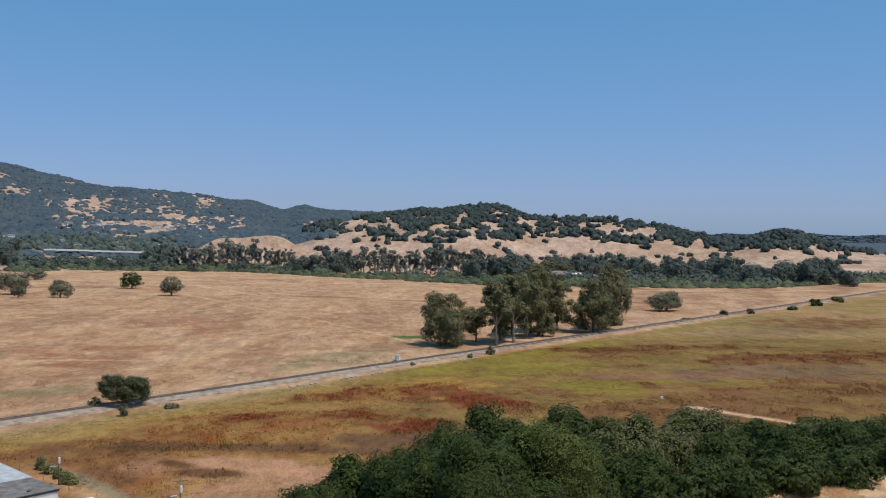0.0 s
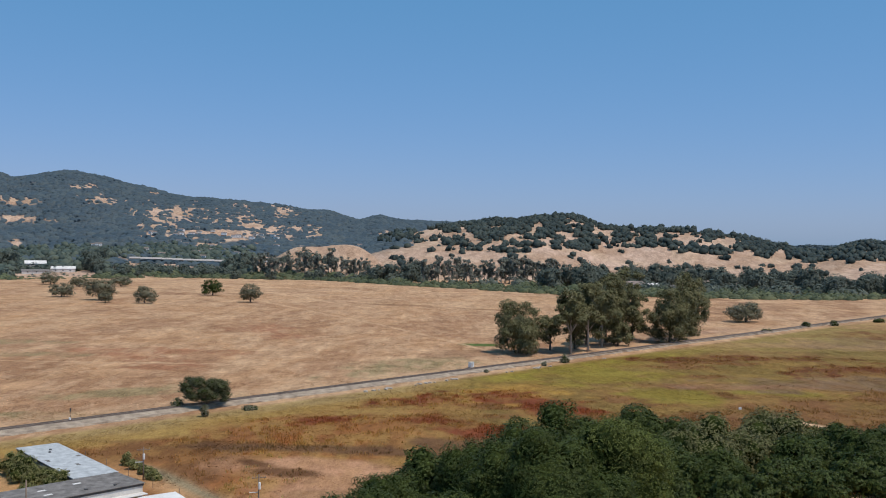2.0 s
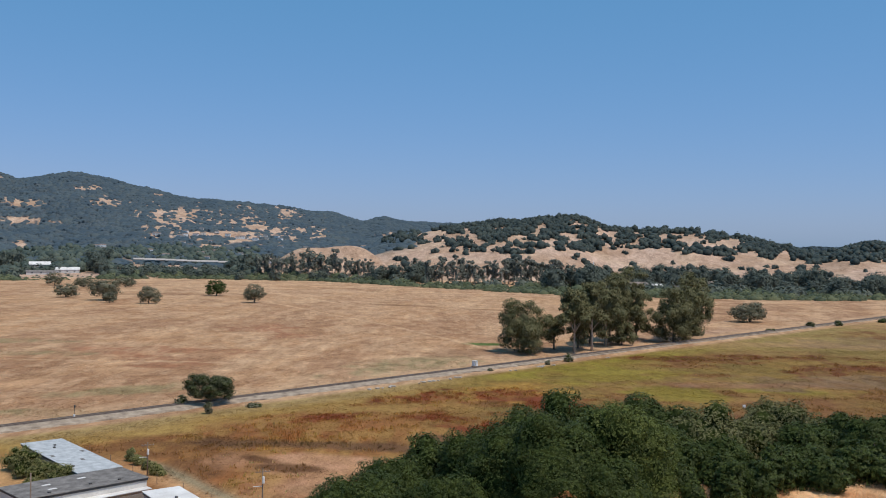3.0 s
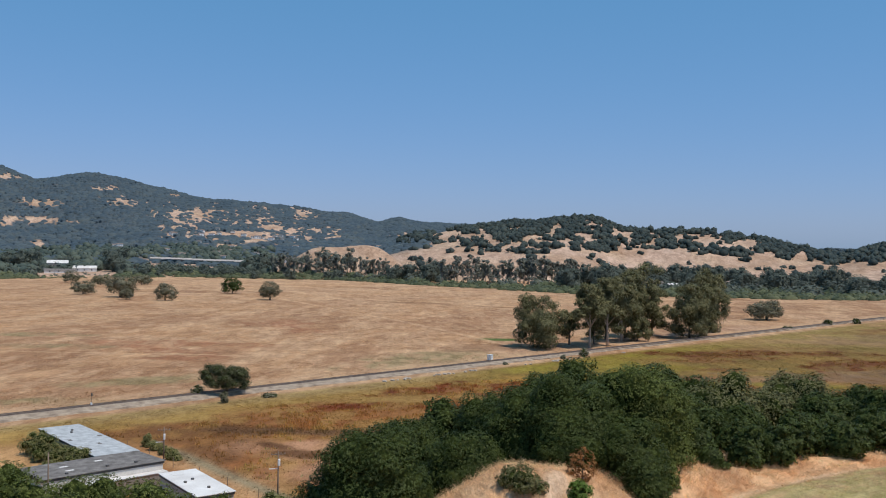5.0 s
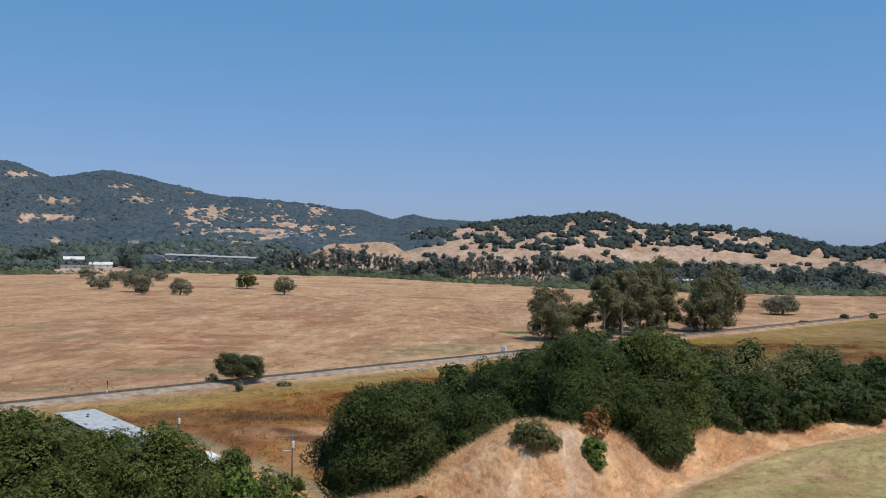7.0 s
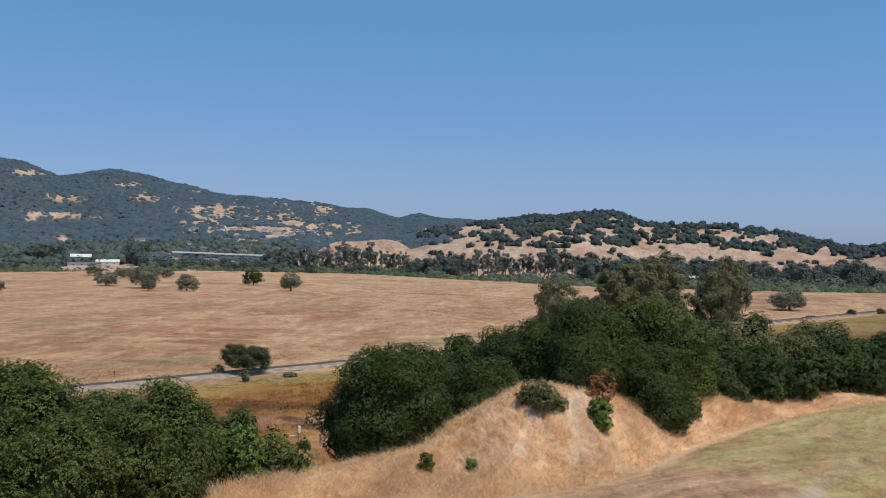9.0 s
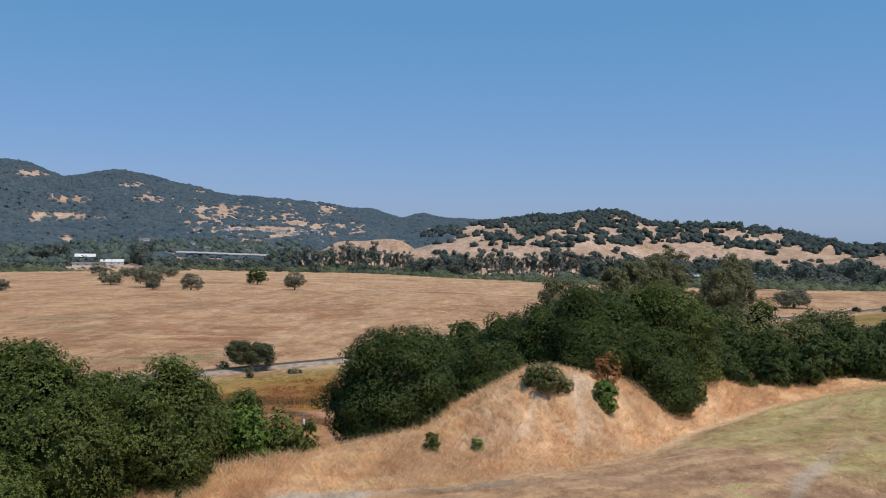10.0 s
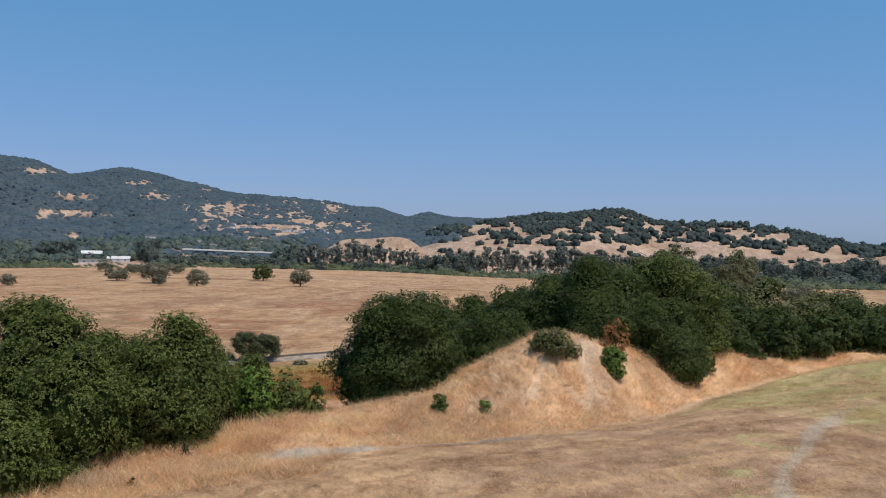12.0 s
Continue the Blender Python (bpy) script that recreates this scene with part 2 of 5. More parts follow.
POLE_WOOD = noisy("pole_wood", (0.16, 0.115, 0.085), (0.30, 0.23, 0.18), 1.0, 9.0, 0.9, 0.3, stretch=(1, 1, 0.2))
DARK_GLASS = noisy("window_glass", (0.03, 0.035, 0.04), (0.06, 0.07, 0.08), 1.0, 5.0, 0.1, 0.0)
ROCK = noisy("pale_rock", (0.27, 0.235, 0.195), (0.54, 0.48, 0.41), 1.5, 8.0, 0.9, 0.5)
for roof_ in (ROOF_BLUE, ROOF_GREY, ROOF_WHITE):
    roof_.node_tree.nodes["Principled BSDF"].inputs["Specular IOR Level"].default_value = 0.15
TILE_ROOF = noisy("brown_roof", (0.16, 0.12, 0.10), (0.30, 0.24, 0.20), 0.4, 4.0, 0.9, 0.3)

# ---- the lie of the land ----
MOUNTAIN = ([-35.5, -31.6, -29.0, -27.3, -25.8, -24.5, -22.7, -21.0, -18.5, -15.9, -14.0, -10.8, -8.3, -6.2, -4.8, -2.8, 2.0, 4.8, 9.8, 16.3],
            [230, 270, 256, 245, 216, 225, 237, 223, 194, 171, 170, 150, 139, 113, 126, 110, 112, 110, 64, 32])
FOOTHILL = ([-10.7, -8.6, -5.9, -4.2, -2.5, -0.4, 2.0, 4.8, 7.2, 8.8, 10.8, 13.6, 16.3, 17.9, 19.4, 20.9, 22.1, 23.3, 24.4, 25.5, 26.4, 28.5, 31.8], [0, 14, 36, 54, 64, 74, 82, 89, 91, 72, 69, 70, 60, 48, 38, 33, 43, 51, 48, 35, 23, 17, 13])
TROUGH = [(-40, 25), (-24, 28.5), (-14, 32), (-5, 36.5), (1, 40.5), (7, 46.0), (11.4, 52.5), (16.2, 56.6), (22.6, 59.4), (34, 64.4), (54, 72), (85, 84)]


def smooth_line(pts, per=12):
    out = []
    p = [Vector((*q, 0)) for q in pts]
    for i in range(len(p) - 1):
        a, b, c, d = p[max(i - 1, 0)], p[i], p[i + 1], p[min(i + 2, len(p) - 1)]
        for k in range(per):
            t = k / per
            out.append(0.5 * (2 * b + (c - a) * t + (2 * a - 5 * b + 4 * c - d) * t * t + (3 * b - a - 3 * c + d) * t ** 3))
    out.append(p[-1])
    return np.array([(v.x, v.y) for v in out])


TL = smooth_line(TROUGH)
TD = np.gradient(TL, axis=0)
TD /= np.linalg.norm(TD, axis=1)[:, None]
# across the trough: height of its bed, of the crest beyond it, and the crest's distance, by x of the bed
BED_X, BED_Z = [-40, -14, -5, 1, 7, 12, 16.5, 23, 36, 85], [17.5, 20.2, 20.8, 20.75, 20.7, 20.7, 21.4, 22.0, 22.2, 21]
CREST_Z = [17.8, 20.2, 20.9, 21.7, 24.4, 22.6, 22.4, 22.35, 22.4, 21]
CREST_D = [3.0, 4.5, 6.0, 6.5, 5.2, 4.0, 3.6, 2.8, 3.0, 3.0]


def across(x, y):
    """Signed distance from the trough (positive beyond it) and the x of its bed there."""
    x, y = np.asarray(x, float).ravel(), np.asarray(y, float).ravel()
    dist, ux = np.empty(len(x)), np.empty(len(x))
    for k in range(0, len(x), 20000):
        d = np.stack([x[k:k + 20000, None] - TL[:, 0], y[k:k + 20000, None] - TL[:, 1]], -1)
        i = (d ** 2).sum(-1).argmin(1)
        n = np.arange(len(i))
        v = d[n, i]
        side = TD[i, 0] * v[:, 1] - TD[i, 1] * v[:, 0]
        dist[k:k + 20000] = np.sign(side) * np.hypot(v[:, 0], v[:, 1])
        ux[k:k + 20000] = TL[i, 0]
    return dist, ux


def knoll(x, y):
    d, u = across(x, y)
    x, y = np.asarray(x, float).ravel(), np.asarray(y, float).ravel()
    bed, crest, reach = np.interp(u, BED_X, BED_Z), np.interp(u, BED_X, CREST_Z), np.interp(u, BED_X, CREST_D)
    lawn = bed + 2.7 * (1 - np.exp(np.minimum(d, 0) / 8.5)) * (0.75 + 0.02 * np.clip(x, -10, 20))
    rise = bed + (crest - bed) * step(0, 1, d / reach)
    past = np.maximum(d - reach - 4.5 * step(11, 20, u), 0)
    fall = crest - 0.62 * past * step(0, 6, past)
    z = np.where(d < 0, lawn, np.where(d < reach, rise, fall))
    z = z + 0.35 * (fbm(x / 6, y / 6, 2) - 0.5) + (0.12 + 0.35 * step(0.5, 2.5, d)) * (fbm(x / 1.3, y / 1.3, 5) - 0.5)
    z = z * step(-75, -24, x) * (1 - step(90, 170, x)) * step(-190, -60, y)
    return np.maximum(z, 0)


def land(x, y):
    """Height of the ground."""
    x, y = np.asarray(x, float).ravel(), np.asarray(y, float).ravel()
    r, az = np.hypot(x, y), np.degrees(np.arctan2(x, y))
    z = 0.25 * (fbm(x / 25, y / 25, 1) - 0.5) * step(60, 140, y) + 0.8 * (fbm(x / 120, y / 120, 8) - 0.5) * step(320, 500, y)
    n1, n2 = fbm(x / 260, y / 260, 11), fbm(x / 420, y / 420, 17)
    front = np.interp(az, *FOOTHILL)
    p = step(1060, 1700, r)
    hill = front * p ** (0.8 + 2.6 * np.clip(n1 - 0.35, 0, 1)) * (1 - 0.7 * step(1750, 2300, r))
    back = np.interp(az, *MOUNTAIN)
    p = step(1000, 3000, r)
    mount = back * p ** (0.9 + 1.8 * np.clip(n2 - 0.3, 0, 1)) * (1 - 0.5 * step(3050, 3900, r))
    mound = 33 * np.exp(-(((az + 9.6) / 2.2) ** 2) - ((r - 1190) / 70) ** 2) + 34 * np.exp(-(((az + 6.4) / 1.9) ** 2) - ((r - 1200) / 70) ** 2)
    dist = 52 * step(16, 21, az) * step(3800, 4500, r) * (0.8 + 0.4 * fbm(az / 2.0, 0 * az, 3))
    far = np.maximum.reduce([hill, mount, mound, dist]) * (y > 0)
    far = far * (1 + 0.10 * (fbm(az / 1.3, r / 420, 19, 3) - 0.5) * step(4, 20, far))
    near = np.zeros_like(z)
    k = (np.abs(x) < 200) & (np.abs(y) < 220)
    near[k] = knoll(x[k], y[k])
    return z + far + near


def ground_at(x, y):
    return float(land([x], [y])[0])


# ---- ground cover by place ----
RAIL_A, RAIL_D = np.array([3.7, 293.0]), np.array([0.677, 0.736])


def rail_side(x, y):
    """Distance from the track, positive on the marsh side, and the distance along it."""
    dx, dy = np.asarray(x, float) - RAIL_A[0], np.asarray(y, float) - RAIL_A[1]
    return dx * RAIL_D[1] - dy * RAIL_D[0], dx * RAIL_D[0] + dy * RAIL_D[1]


STRAW, STRAW_PALE, EARTH = np.array([0.455, 0.268, 0.142]), np.array([0.52, 0.338, 0.198]), np.array([0.29, 0.152, 0.082])
GOLD, OLIVE, LIME = np.array([0.38, 0.24, 0.070]), np.array([0.20, 0.155, 0.055]), np.array([0.25, 0.225, 0.045])
RED, BROWN, MAUVE, PINK = np.array([0.19, 0.058, 0.029]), np.array([0.19, 0.10, 0.05]), np.array([0.21, 0.15, 0.10]), np.array([0.45, 0.275, 0.182])
LAWN, DUST = np.array([0.49, 0.41, 0.175]), np.array([0.48, 0.37, 0.265])


def blob(x, y, cx, cy, rx, ry, turn=0.0, rough=0.5, s=0.0):
    c, q = math.cos(radians(turn)), math.sin(radians(turn))
    u, v = (x - cx) * c + (y - cy) * q, -(x - cx) * q + (y - cy) * c
    return 1 - step(0.6, 1.2, np.hypot(u / rx, v / ry) + rough * (fbm(x / 7, y / 7, s) - 0.5) * 2)


def off_line(x, y, ax, ay, bx, by):
    """Distance from the stretch between two places."""
    t = np.clip(((x - ax) * (bx - ax) + (y - ay) * (by - ay)) / ((bx - ax) ** 2 + (by - ay) ** 2), 0, 1)
    return np.hypot(x - ax - t * (bx - ax), y - ay - t * (by - ay))


def cover(x, y):
    """Colour of the ground cover, n by 3."""
    x, y = np.asarray(x, float).ravel(), np.asarray(y, float).ravel()
    col = np.empty((len(x), 3))

    def lay(c, mask):
        col[:] = col + (c - col) * np.clip(mask, 0, 1)[:, None]

    v, u = rail_side(x, y)
    r, az = np.hypot(x, y), np.degrees(np.arctan2(x, y))
    # grazed field
    col[:] = STRAW
    lay(STRAW_PALE, step(0.44, 0.62, fbm(x / 14, y / 42, 21, 6)) * 0.55)
    lay(EARTH, step(0.47, 0.66, fbm(x / 22, y / 75, 23, 6)) * 0.5)
    lay(EARTH, step(0.50, 0.62, fbm(x / 4, y / 14, 25, 4)) * 0.32)
    lay(STRAW_PALE * 1.08, step(0.54, 0.66, fbm(x / 3, y / 11, 26, 4)) * 0.45)
    rag = step(0.40, 0.58, fbm(x / 3.2, y / 10, 28, 5))
    for cx, cy, rx, ry, turn in ((-105, 311, 30, 9, -25), (-88, 290, 16, 8, -20), (-92, 428, 16, 22, 10), (-72, 392, 13, 12, 0), (-110, 330, 34, 14, 6)):
        lay(np.array([0.32, 0.145, 0.075]), blob(x, y, cx, cy, rx, ry, turn, 0.9, cx) * (0.35 + 0.65 * rag) * 0.8)
    for cx, cy, rx, ry, turn in ((-172, 355, 26, 8, 8), (-150, 318, 22, 7, 4), (-98, 206, 16, 6, 5), (-88, 240, 20, 8, 40), (-62, 238, 12, 5, 40), (-16, 296, 30, 9, 47), (-12, 315, 24, 9, 40)):
        lay(np.array([0.25, 0.205, 0.10]), blob(x, y, cx, cy, rx, ry, turn, 0.9, cy) * (0.4 + 0.6 * rag) * 0.7)
    lay(EARTH * np.array([0.72, 0.70, 0.62]), np.maximum(blob(x, y, -38, 609, 28, 8, -21, 0.35, 3), blob(x, y, 22, 576, 26, 5, -25, 0.5, 5) * 0.8) * 0.9)
    lay(EARTH * 0.8, blob(x, y, -215, 700, 60, 14, 15, 0.8, 6) * 0.5)
    lay(np.array([0.10, 0.15, 0.04]), blob(x, y, 8, 370, 9, 6, 0, 0.3, 9))
    lay(EARTH * 0.75, blob(x, y, 0, 335, 20, 10, 45, 0.6, 12) * 0.5)
    for a, b, c, d, w in ((-134, 629, -47, 475, 1.3), (-47, 475, 15, 346, 1.3), (-300, 1000, -60, 585, 2.0), (-313, 897, -221, 864, 2.0), (-160, 300, -70, 300, 1.0)):  # tyre tracks
        lay(STRAW_PALE * 1.12, (1 - step(w * 0.5, w * 1.6, off_line(x + 6 * (fbm(x / 40, y / 40, 30) - 0.5), y, a, b, c, d))) * 0.6)
    lay(STRAW_PALE * 1.05, step(0.5, 0.62, fbm(x / 30, y / 16, 27, 5)) * step(560, 720, y) * 0.6)
    lay(EARTH * 0.9, step(0.52, 0.64, fbm(x / 16, y / 22, 29, 5)) * step(430, 560, y) * 0.55 * step(60, 160, x))
    # pinkish-brown strip of ground under the grove
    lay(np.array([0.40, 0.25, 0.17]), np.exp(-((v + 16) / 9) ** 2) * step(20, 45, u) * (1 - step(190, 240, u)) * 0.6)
    lay(STRAW_PALE, np.exp(-((v + 9) / 4) ** 2) * 0.6)
    # marsh
    marsh = step(7, 11, v) * step(95, 125, y)
    field = col.copy()
    mott = step(0.38, 0.62, fbm(x / 3.0, y / 7, 32, 5))
    col[:] = np.array([0.235, 0.165, 0.062])
    lay(OLIVE, step(0.42, 0.60, fbm(x / 16, y / 16, 31, 5)) * 0.6)
    lay(BROWN * np.array([1.05, 1.0, 1.0]), step(0.47, 0.58, fbm(x / 15, y / 12, 37, 6)) * 0.75)
    lay(np.array([0.30, 0.21, 0.075]), step(0.50, 0.62, fbm(x / 10, y / 12, 35, 6)) * 0.55)
    # yellow-green strip beside the service road
    lay(LIME, np.exp(-((v - 17) / 9) ** 2) * step(-12, 22, x) * (1 - step(95, 190, x)) * (0.65 + 0.35 * mott))
    lay(LIME * 1.05, blob(x, y, 44, 285, 26, 14, 40, 0.8, 33) * 0.7)
    lay(LIME * 0.9, np.maximum(blob(x, y, 58, 250, 14, 12, 0, 0.8, 34), blob(x, y, 90, 258, 20, 5, 0, 0.9, 36)) * 0.75)
    lay(np.array([0.40, 0.265, 0.075]), blob(x, y, 14, 252, 24, 16, 40, 0.8, 38) * (0.4 + 0.6 * mott) * 0.9)
    # far right: olive with brown and mauve reaches
    lay(np.array([0.29, 0.235, 0.10]), step(330, 380, y) * 0.75)
    lay(STRAW_PALE * 0.75, step(0.52, 0.62, fbm(x / 30, y / 24, 57, 5)) * 0.6 * step(330, 420, y))
    for cx, cy, rx, ry, turn, c, k in ((175, 400, 42, 20, 25, MAUVE, 0.7), (215, 440, 48, 26, 30, np.array([0.16, 0.075, 0.032]), 0.85), (150, 360, 22, 10, 0, OLIVE * 0.85, 0.6),
                                       (125, 280, 52, 16, 10, MAUVE, 0.9), (75, 268, 30, 5, 0, PINK * 0.75, 0.55), (150, 250, 60, 10, 10, BROWN, 0.6), (100, 225, 50, 16, 6, BROWN, 0.75), (58, 212, 22, 12, 0, BROWN * 0.95, 0.8)):
        lay(c, blob(x, y, cx, cy, rx, ry, turn, 0.9, cx) * (0.55 + 0.45 * mott) * k)
    for cx, cy, rx, ry, turn in ((150, 312, 50, 15, 14), (100, 338, 44, 9, 8), (70, 328, 18, 6, 0)):
        lay(np.array([0.145, 0.056, 0.027]), blob(x, y, cx, cy, rx, ry, turn, 1.0, cy) * (0.45 + 0.55 * mott) * 0.9)
    # west: pale gold beside the road, rust reeds, then the pink flat
    wave, west = 14 * (fbm(x / 9, y / 9, 141, 5) - 0.5), 1 - step(-22, 10, x)
    lay(np.array([0.38, 0.27, 0.10]), west * 0.8)
    lay(np.array([0.35, 0.275, 0.14]), (1 - step(13, 20, v + 0.5 * wave)) * west * 0.9)
    lay(np.array([0.25, 0.115, 0.050]), step(20, 28, v + wave) * (1 - step(60, 75, v)) * (1 - step(-42, -18, x + wave)) * (0.5 + 0.5 * mott) * 0.92)
    lay(np.array([0.27, 0.120, 0.050]), step(34, 42, v + wave) * west * (0.45 + 0.55 * mott) * 0.9)
    lay(np.array([0.19, 0.10, 0.045]), blob(x, y, -54, 172, 22, 12, 25, 0.8, 44) * (0.5 + 0.5 * mott) * 0.9)
    for cx, cy, rx, ry, turn in ((3, 200, 10, 13, 30), (26, 227, 11, 12, 35), (11, 242, 13, 13, 30), (-13, 234, 14, 8, 35), (-30, 206, 13, 4, 45)):
        lay(RED, blob(x, y, cx, cy, rx, ry, turn, 0.95, cx) * (0.5 + 0.5 * mott) * 0.95)
    lay(np.array([0.145, 0.085, 0.05]), np.maximum(blob(x, y, -24, 178, 34, 4.5, -5, 0.6, 41), blob(x, y, 0, 185, 14, 7, 10, 0.7, 40)) * 0.9)
    lay(BROWN, blob(x, y, -44, 160, 8, 12, -30, 0.7, 42) * 0.8)
    lay(PINK, np.maximum(blob(x, y, -25, 163, 17, 9, -4, 0.5, 43), blob(x, y, -14, 150, 20, 14, 0, 0.4, 46)) * (0.75 + 0.25 * mott))
    lay(np.array([0.13, 0.068, 0.036]), np.maximum(blob(x, y, -36, 166.5, 5, 2.2, -30, 0.6, 45), blob(x, y, -29.5, 159.5, 7.5, 3.2, -12, 0.6, 47)) * 0.92)
    lay(np.array([0.30, 0.19, 0.11]), blob(x, y, -20, 146, 9, 3, 0, 0.9, 48) * 0.6)
    # pale dirt strip and the yard round the sheds
    lay(DUST * 1.25, 1 - step(0.9, 2.1, off_line(x, y, 73.6, 219.6, 90.5, 199.2) + 1.2 * (fbm(x / 2, y / 2, 60) - 0.5)))
    lay(np.array([0.52, 0.345, 0.19]), blob(x, y, -72, 142, 22, 20, 0, 0.2, 61))
    lay(STRAW_PALE * 0.9, np.exp(-(((x + 48) * 0.75 + (y - 150) * 0.66 - 1) / 3.2) ** 2) * (1 - step(150, 170, y)) * 0.9)
    edge = (x + 48) * 0.75 + (y - 150) * 0.66
    lay(np.array([0.27, 0.26, 0.19]), np.exp(-((edge - 3.6) / 1.5) ** 2) * (1 - step(158, 168, y)) * 0.85)
    col[:] = field + (col * np.array([0.97, 0.85, 0.70]) - field) * marsh[:, None]
    # the near knoll
    k = step(4.0, 9.0, land_near(x, y))
    base = col.copy()
    col[:] = np.array([0.69, 0.425, 0.235])
    d, ux = across_all(x, y)
    lay(STRAW_PALE, step(0.42, 0.62, fbm(x / 2.2, y / 2.2, 71)) * 0.7)
    lay(np.array([0.53, 0.30, 0.155]), step(0.48, 0.62, fbm(x / 1.1, y / 1.1, 72, 5)) * 0.5)
    stony = np.maximum.reduce([blob(x, y, 0.8, 44.9, 2.2, 1.3, 30, 0.9, 73), blob(x, y, 4.5, 47.2, 0.7, 1.8, 0, 0.7, 75), blob(x, y, -1.4, 43.7, 1.5, 0.8, 20, 0.9, 76)])
    lay(np.array([0.56, 0.43, 0.33]), stony * step(0.42, 0.6, fbm(x / 0.35, y / 0.35, 78, 4)) * 0.35)
    lay(np.array([0.66, 0.47, 0.32]), np.maximum(blob(x, y, 4.6, 49.4, 0.5, 1.0, 10, 0.6, 74), blob(x, y, 4.0, 48.2, 0.3, 0.7, 10, 0.6, 70)) * 0.7)
    lawn = step(-1.0, -2.2, d)
    brown = fbm((x * 0.80 + y * 0.6) / 5, (y * 0.80 - x * 0.6) / 1.1, 77, 6)
    lay(np.array([0.49, 0.305, 0.178]), lawn * 0.95)
    lay(np.array([0.33, 0.195, 0.115]), lawn * step(0.48, 0.60, brown) * 0.55)
    lay(STRAW_PALE * np.array([1.15, 1.10, 1.0]), lawn * step(0.50, 0.62, fbm((x * 0.86 + y * 0.5) / 2.2, (y * 0.86 - x * 0.5) / 0.45, 87, 5)) * 0.8)
    lay(STRAW_PALE * np.array([1.22, 1.15, 1.02]), lawn * (1 - step(-5, 1.5, x + 3 * (fbm(x / 3, y / 3, 66) - 0.5))) * 0.75)
    lay(EARTH, lawn * step(0.53, 0.63, fbm(x / 0.8, y / 0.8, 81, 4)) * 0.4)
    edge = x - 8.8 - (46 - y) * 0.27 + 4.5 * (fbm(x / 2.6, y / 2.6, 79, 5) - 0.5)
    lay(LAWN, lawn * step(-0.8, 1.6, edge) * (0.35 + 0.65 * step(0.36, 0.6, fbm(x / 1.3, y / 1.3, 80, 5))) * 0.8)
    lay(np.array([0.33, 0.28, 0.10]), lawn * step(0, 2, edge) * step(0.52, 0.62, fbm(x / 0.9, y / 0.9, 88, 4)) * 0.55)
    for cx, cy, rx, ry in ((5.6, 29.1, 0.5, 0.5), (6.5, 26.8, 0.8, 1.5), (6.2, 24.2, 0.9, 1.0), (8.6, 31.6, 0.8, 1.6)):
        lay(LAWN * np.array([0.85, 0.95, 0.9]), blob(x, y, cx, cy, rx, ry, 0, 0.9, cx) * step(0.4, 0.6, fbm(x / 0.5, y / 0.5, 91, 4)) * 0.6)
    for ax, ay, bx, by, w in ((4.3, 49.2, 3.8, 48.4, 0.5), (3.8, 48.4, 4.1, 47.3, 0.28), (4.1, 47.3, 4.2, 46.2, 0.2), (4.2, 46.2, 3.8, 45.1, 0.16), (1.9, 47.0, 2.9, 45.9, 0.2),
                              (2.9, 45.9, 3.8, 45.1, 0.18), (-0.6, 47.0, -0.4, 45.7, 0.2), (-4.4, 44.5, -2.3, 46.2, 0.2), (-2.3, 46.2, -0.6, 47.0, 0.2), (1.9, 47.0, 1.3, 44.6, 0.18)):
        lay(np.array([0.70, 0.50, 0.33]), (1 - step(w * 0.3, w * 1.1, off_line(x, y, ax, ay, bx, by) + 0.3 * (fbm(x / 0.8, y / 0.8, 85) - 0.5))) * 0.6)
    lay(np.array([0.66, 0.46, 0.28]), np.exp(-((d + 0.5 + 0.8 * (fbm(x / 3, y / 3, 82) - 0.5)) / 0.5) ** 2) * step(-2, 3, x) * 0.75)
    lay(np.array([0.33, 0.25, 0.12]), np.exp(-((d + 1.6 + 1.0 * (fbm(x / 2, y / 2, 89) - 0.5)) / 0.45) ** 2) * step(5, 8, x) * (1 - step(13, 17, x)) * 0.6)
    worn = np.abs(x - 6.8 - (y - 23.7) * 0.33 - (y - 23.7) ** 2 * 0.0085 - 0.12 * np.sin(y * 0.9)) + 0.3 * (fbm(x / 0.7, y / 0.7, 86, 4) - 0.5)
    lay(DUST, (1 - step(0.08 + 0.14 * step(30, 35, y), 0.38 + 0.3 * step(30, 35, y), worn)) * (1 - step(34, 43, y)) * 0.85)
    lay(DUST * np.array([0.92, 0.95, 1.0]), np.maximum(blob(x, y, -6.6, 36.3, 2.9, 0.85, 4, 0.5, 83), blob(x, y, -2.4, 36.6, 5.0, 0.65, 3, 0.6, 92) * 0.85) * 0.9)
    lay(DUST * 0.95, blob(x, y, -14.3, 32.4, 0.9, 0.6, 30, 0.4, 84) * 0.7)
    col[:] = base + (col - base) * k[:, None]
    # hills, their dry-grass colours paled to carry haze
    hill = step(1040, 1090, r)
    base = col.copy()
    col[:] = np.array([0.49, 0.335, 0.24])
    lay(np.array([0.38, 0.24, 0.15]), step(0.45, 0.65, fbm(x / 70, y / 70, 91)) * 0.7)
    lay(np.array([0.54, 0.385, 0.26]), step(0.5, 0.7, fbm(x / 40, y / 40, 93)) * 0.6)
    lay(np.array([0.58, 0.43, 0.31]), np.exp(-((r - 1092 - 8 * np.sin(az)) / 16) ** 2) * step(17, 19.5, az))
    z = land_far(x, y, hill)
    lay(np.array([0.62, 0.46, 0.36]), step(0.5, 0.66, fbm(az / 0.6, rise(r, z) / 0.16, 95)) * 0.25)
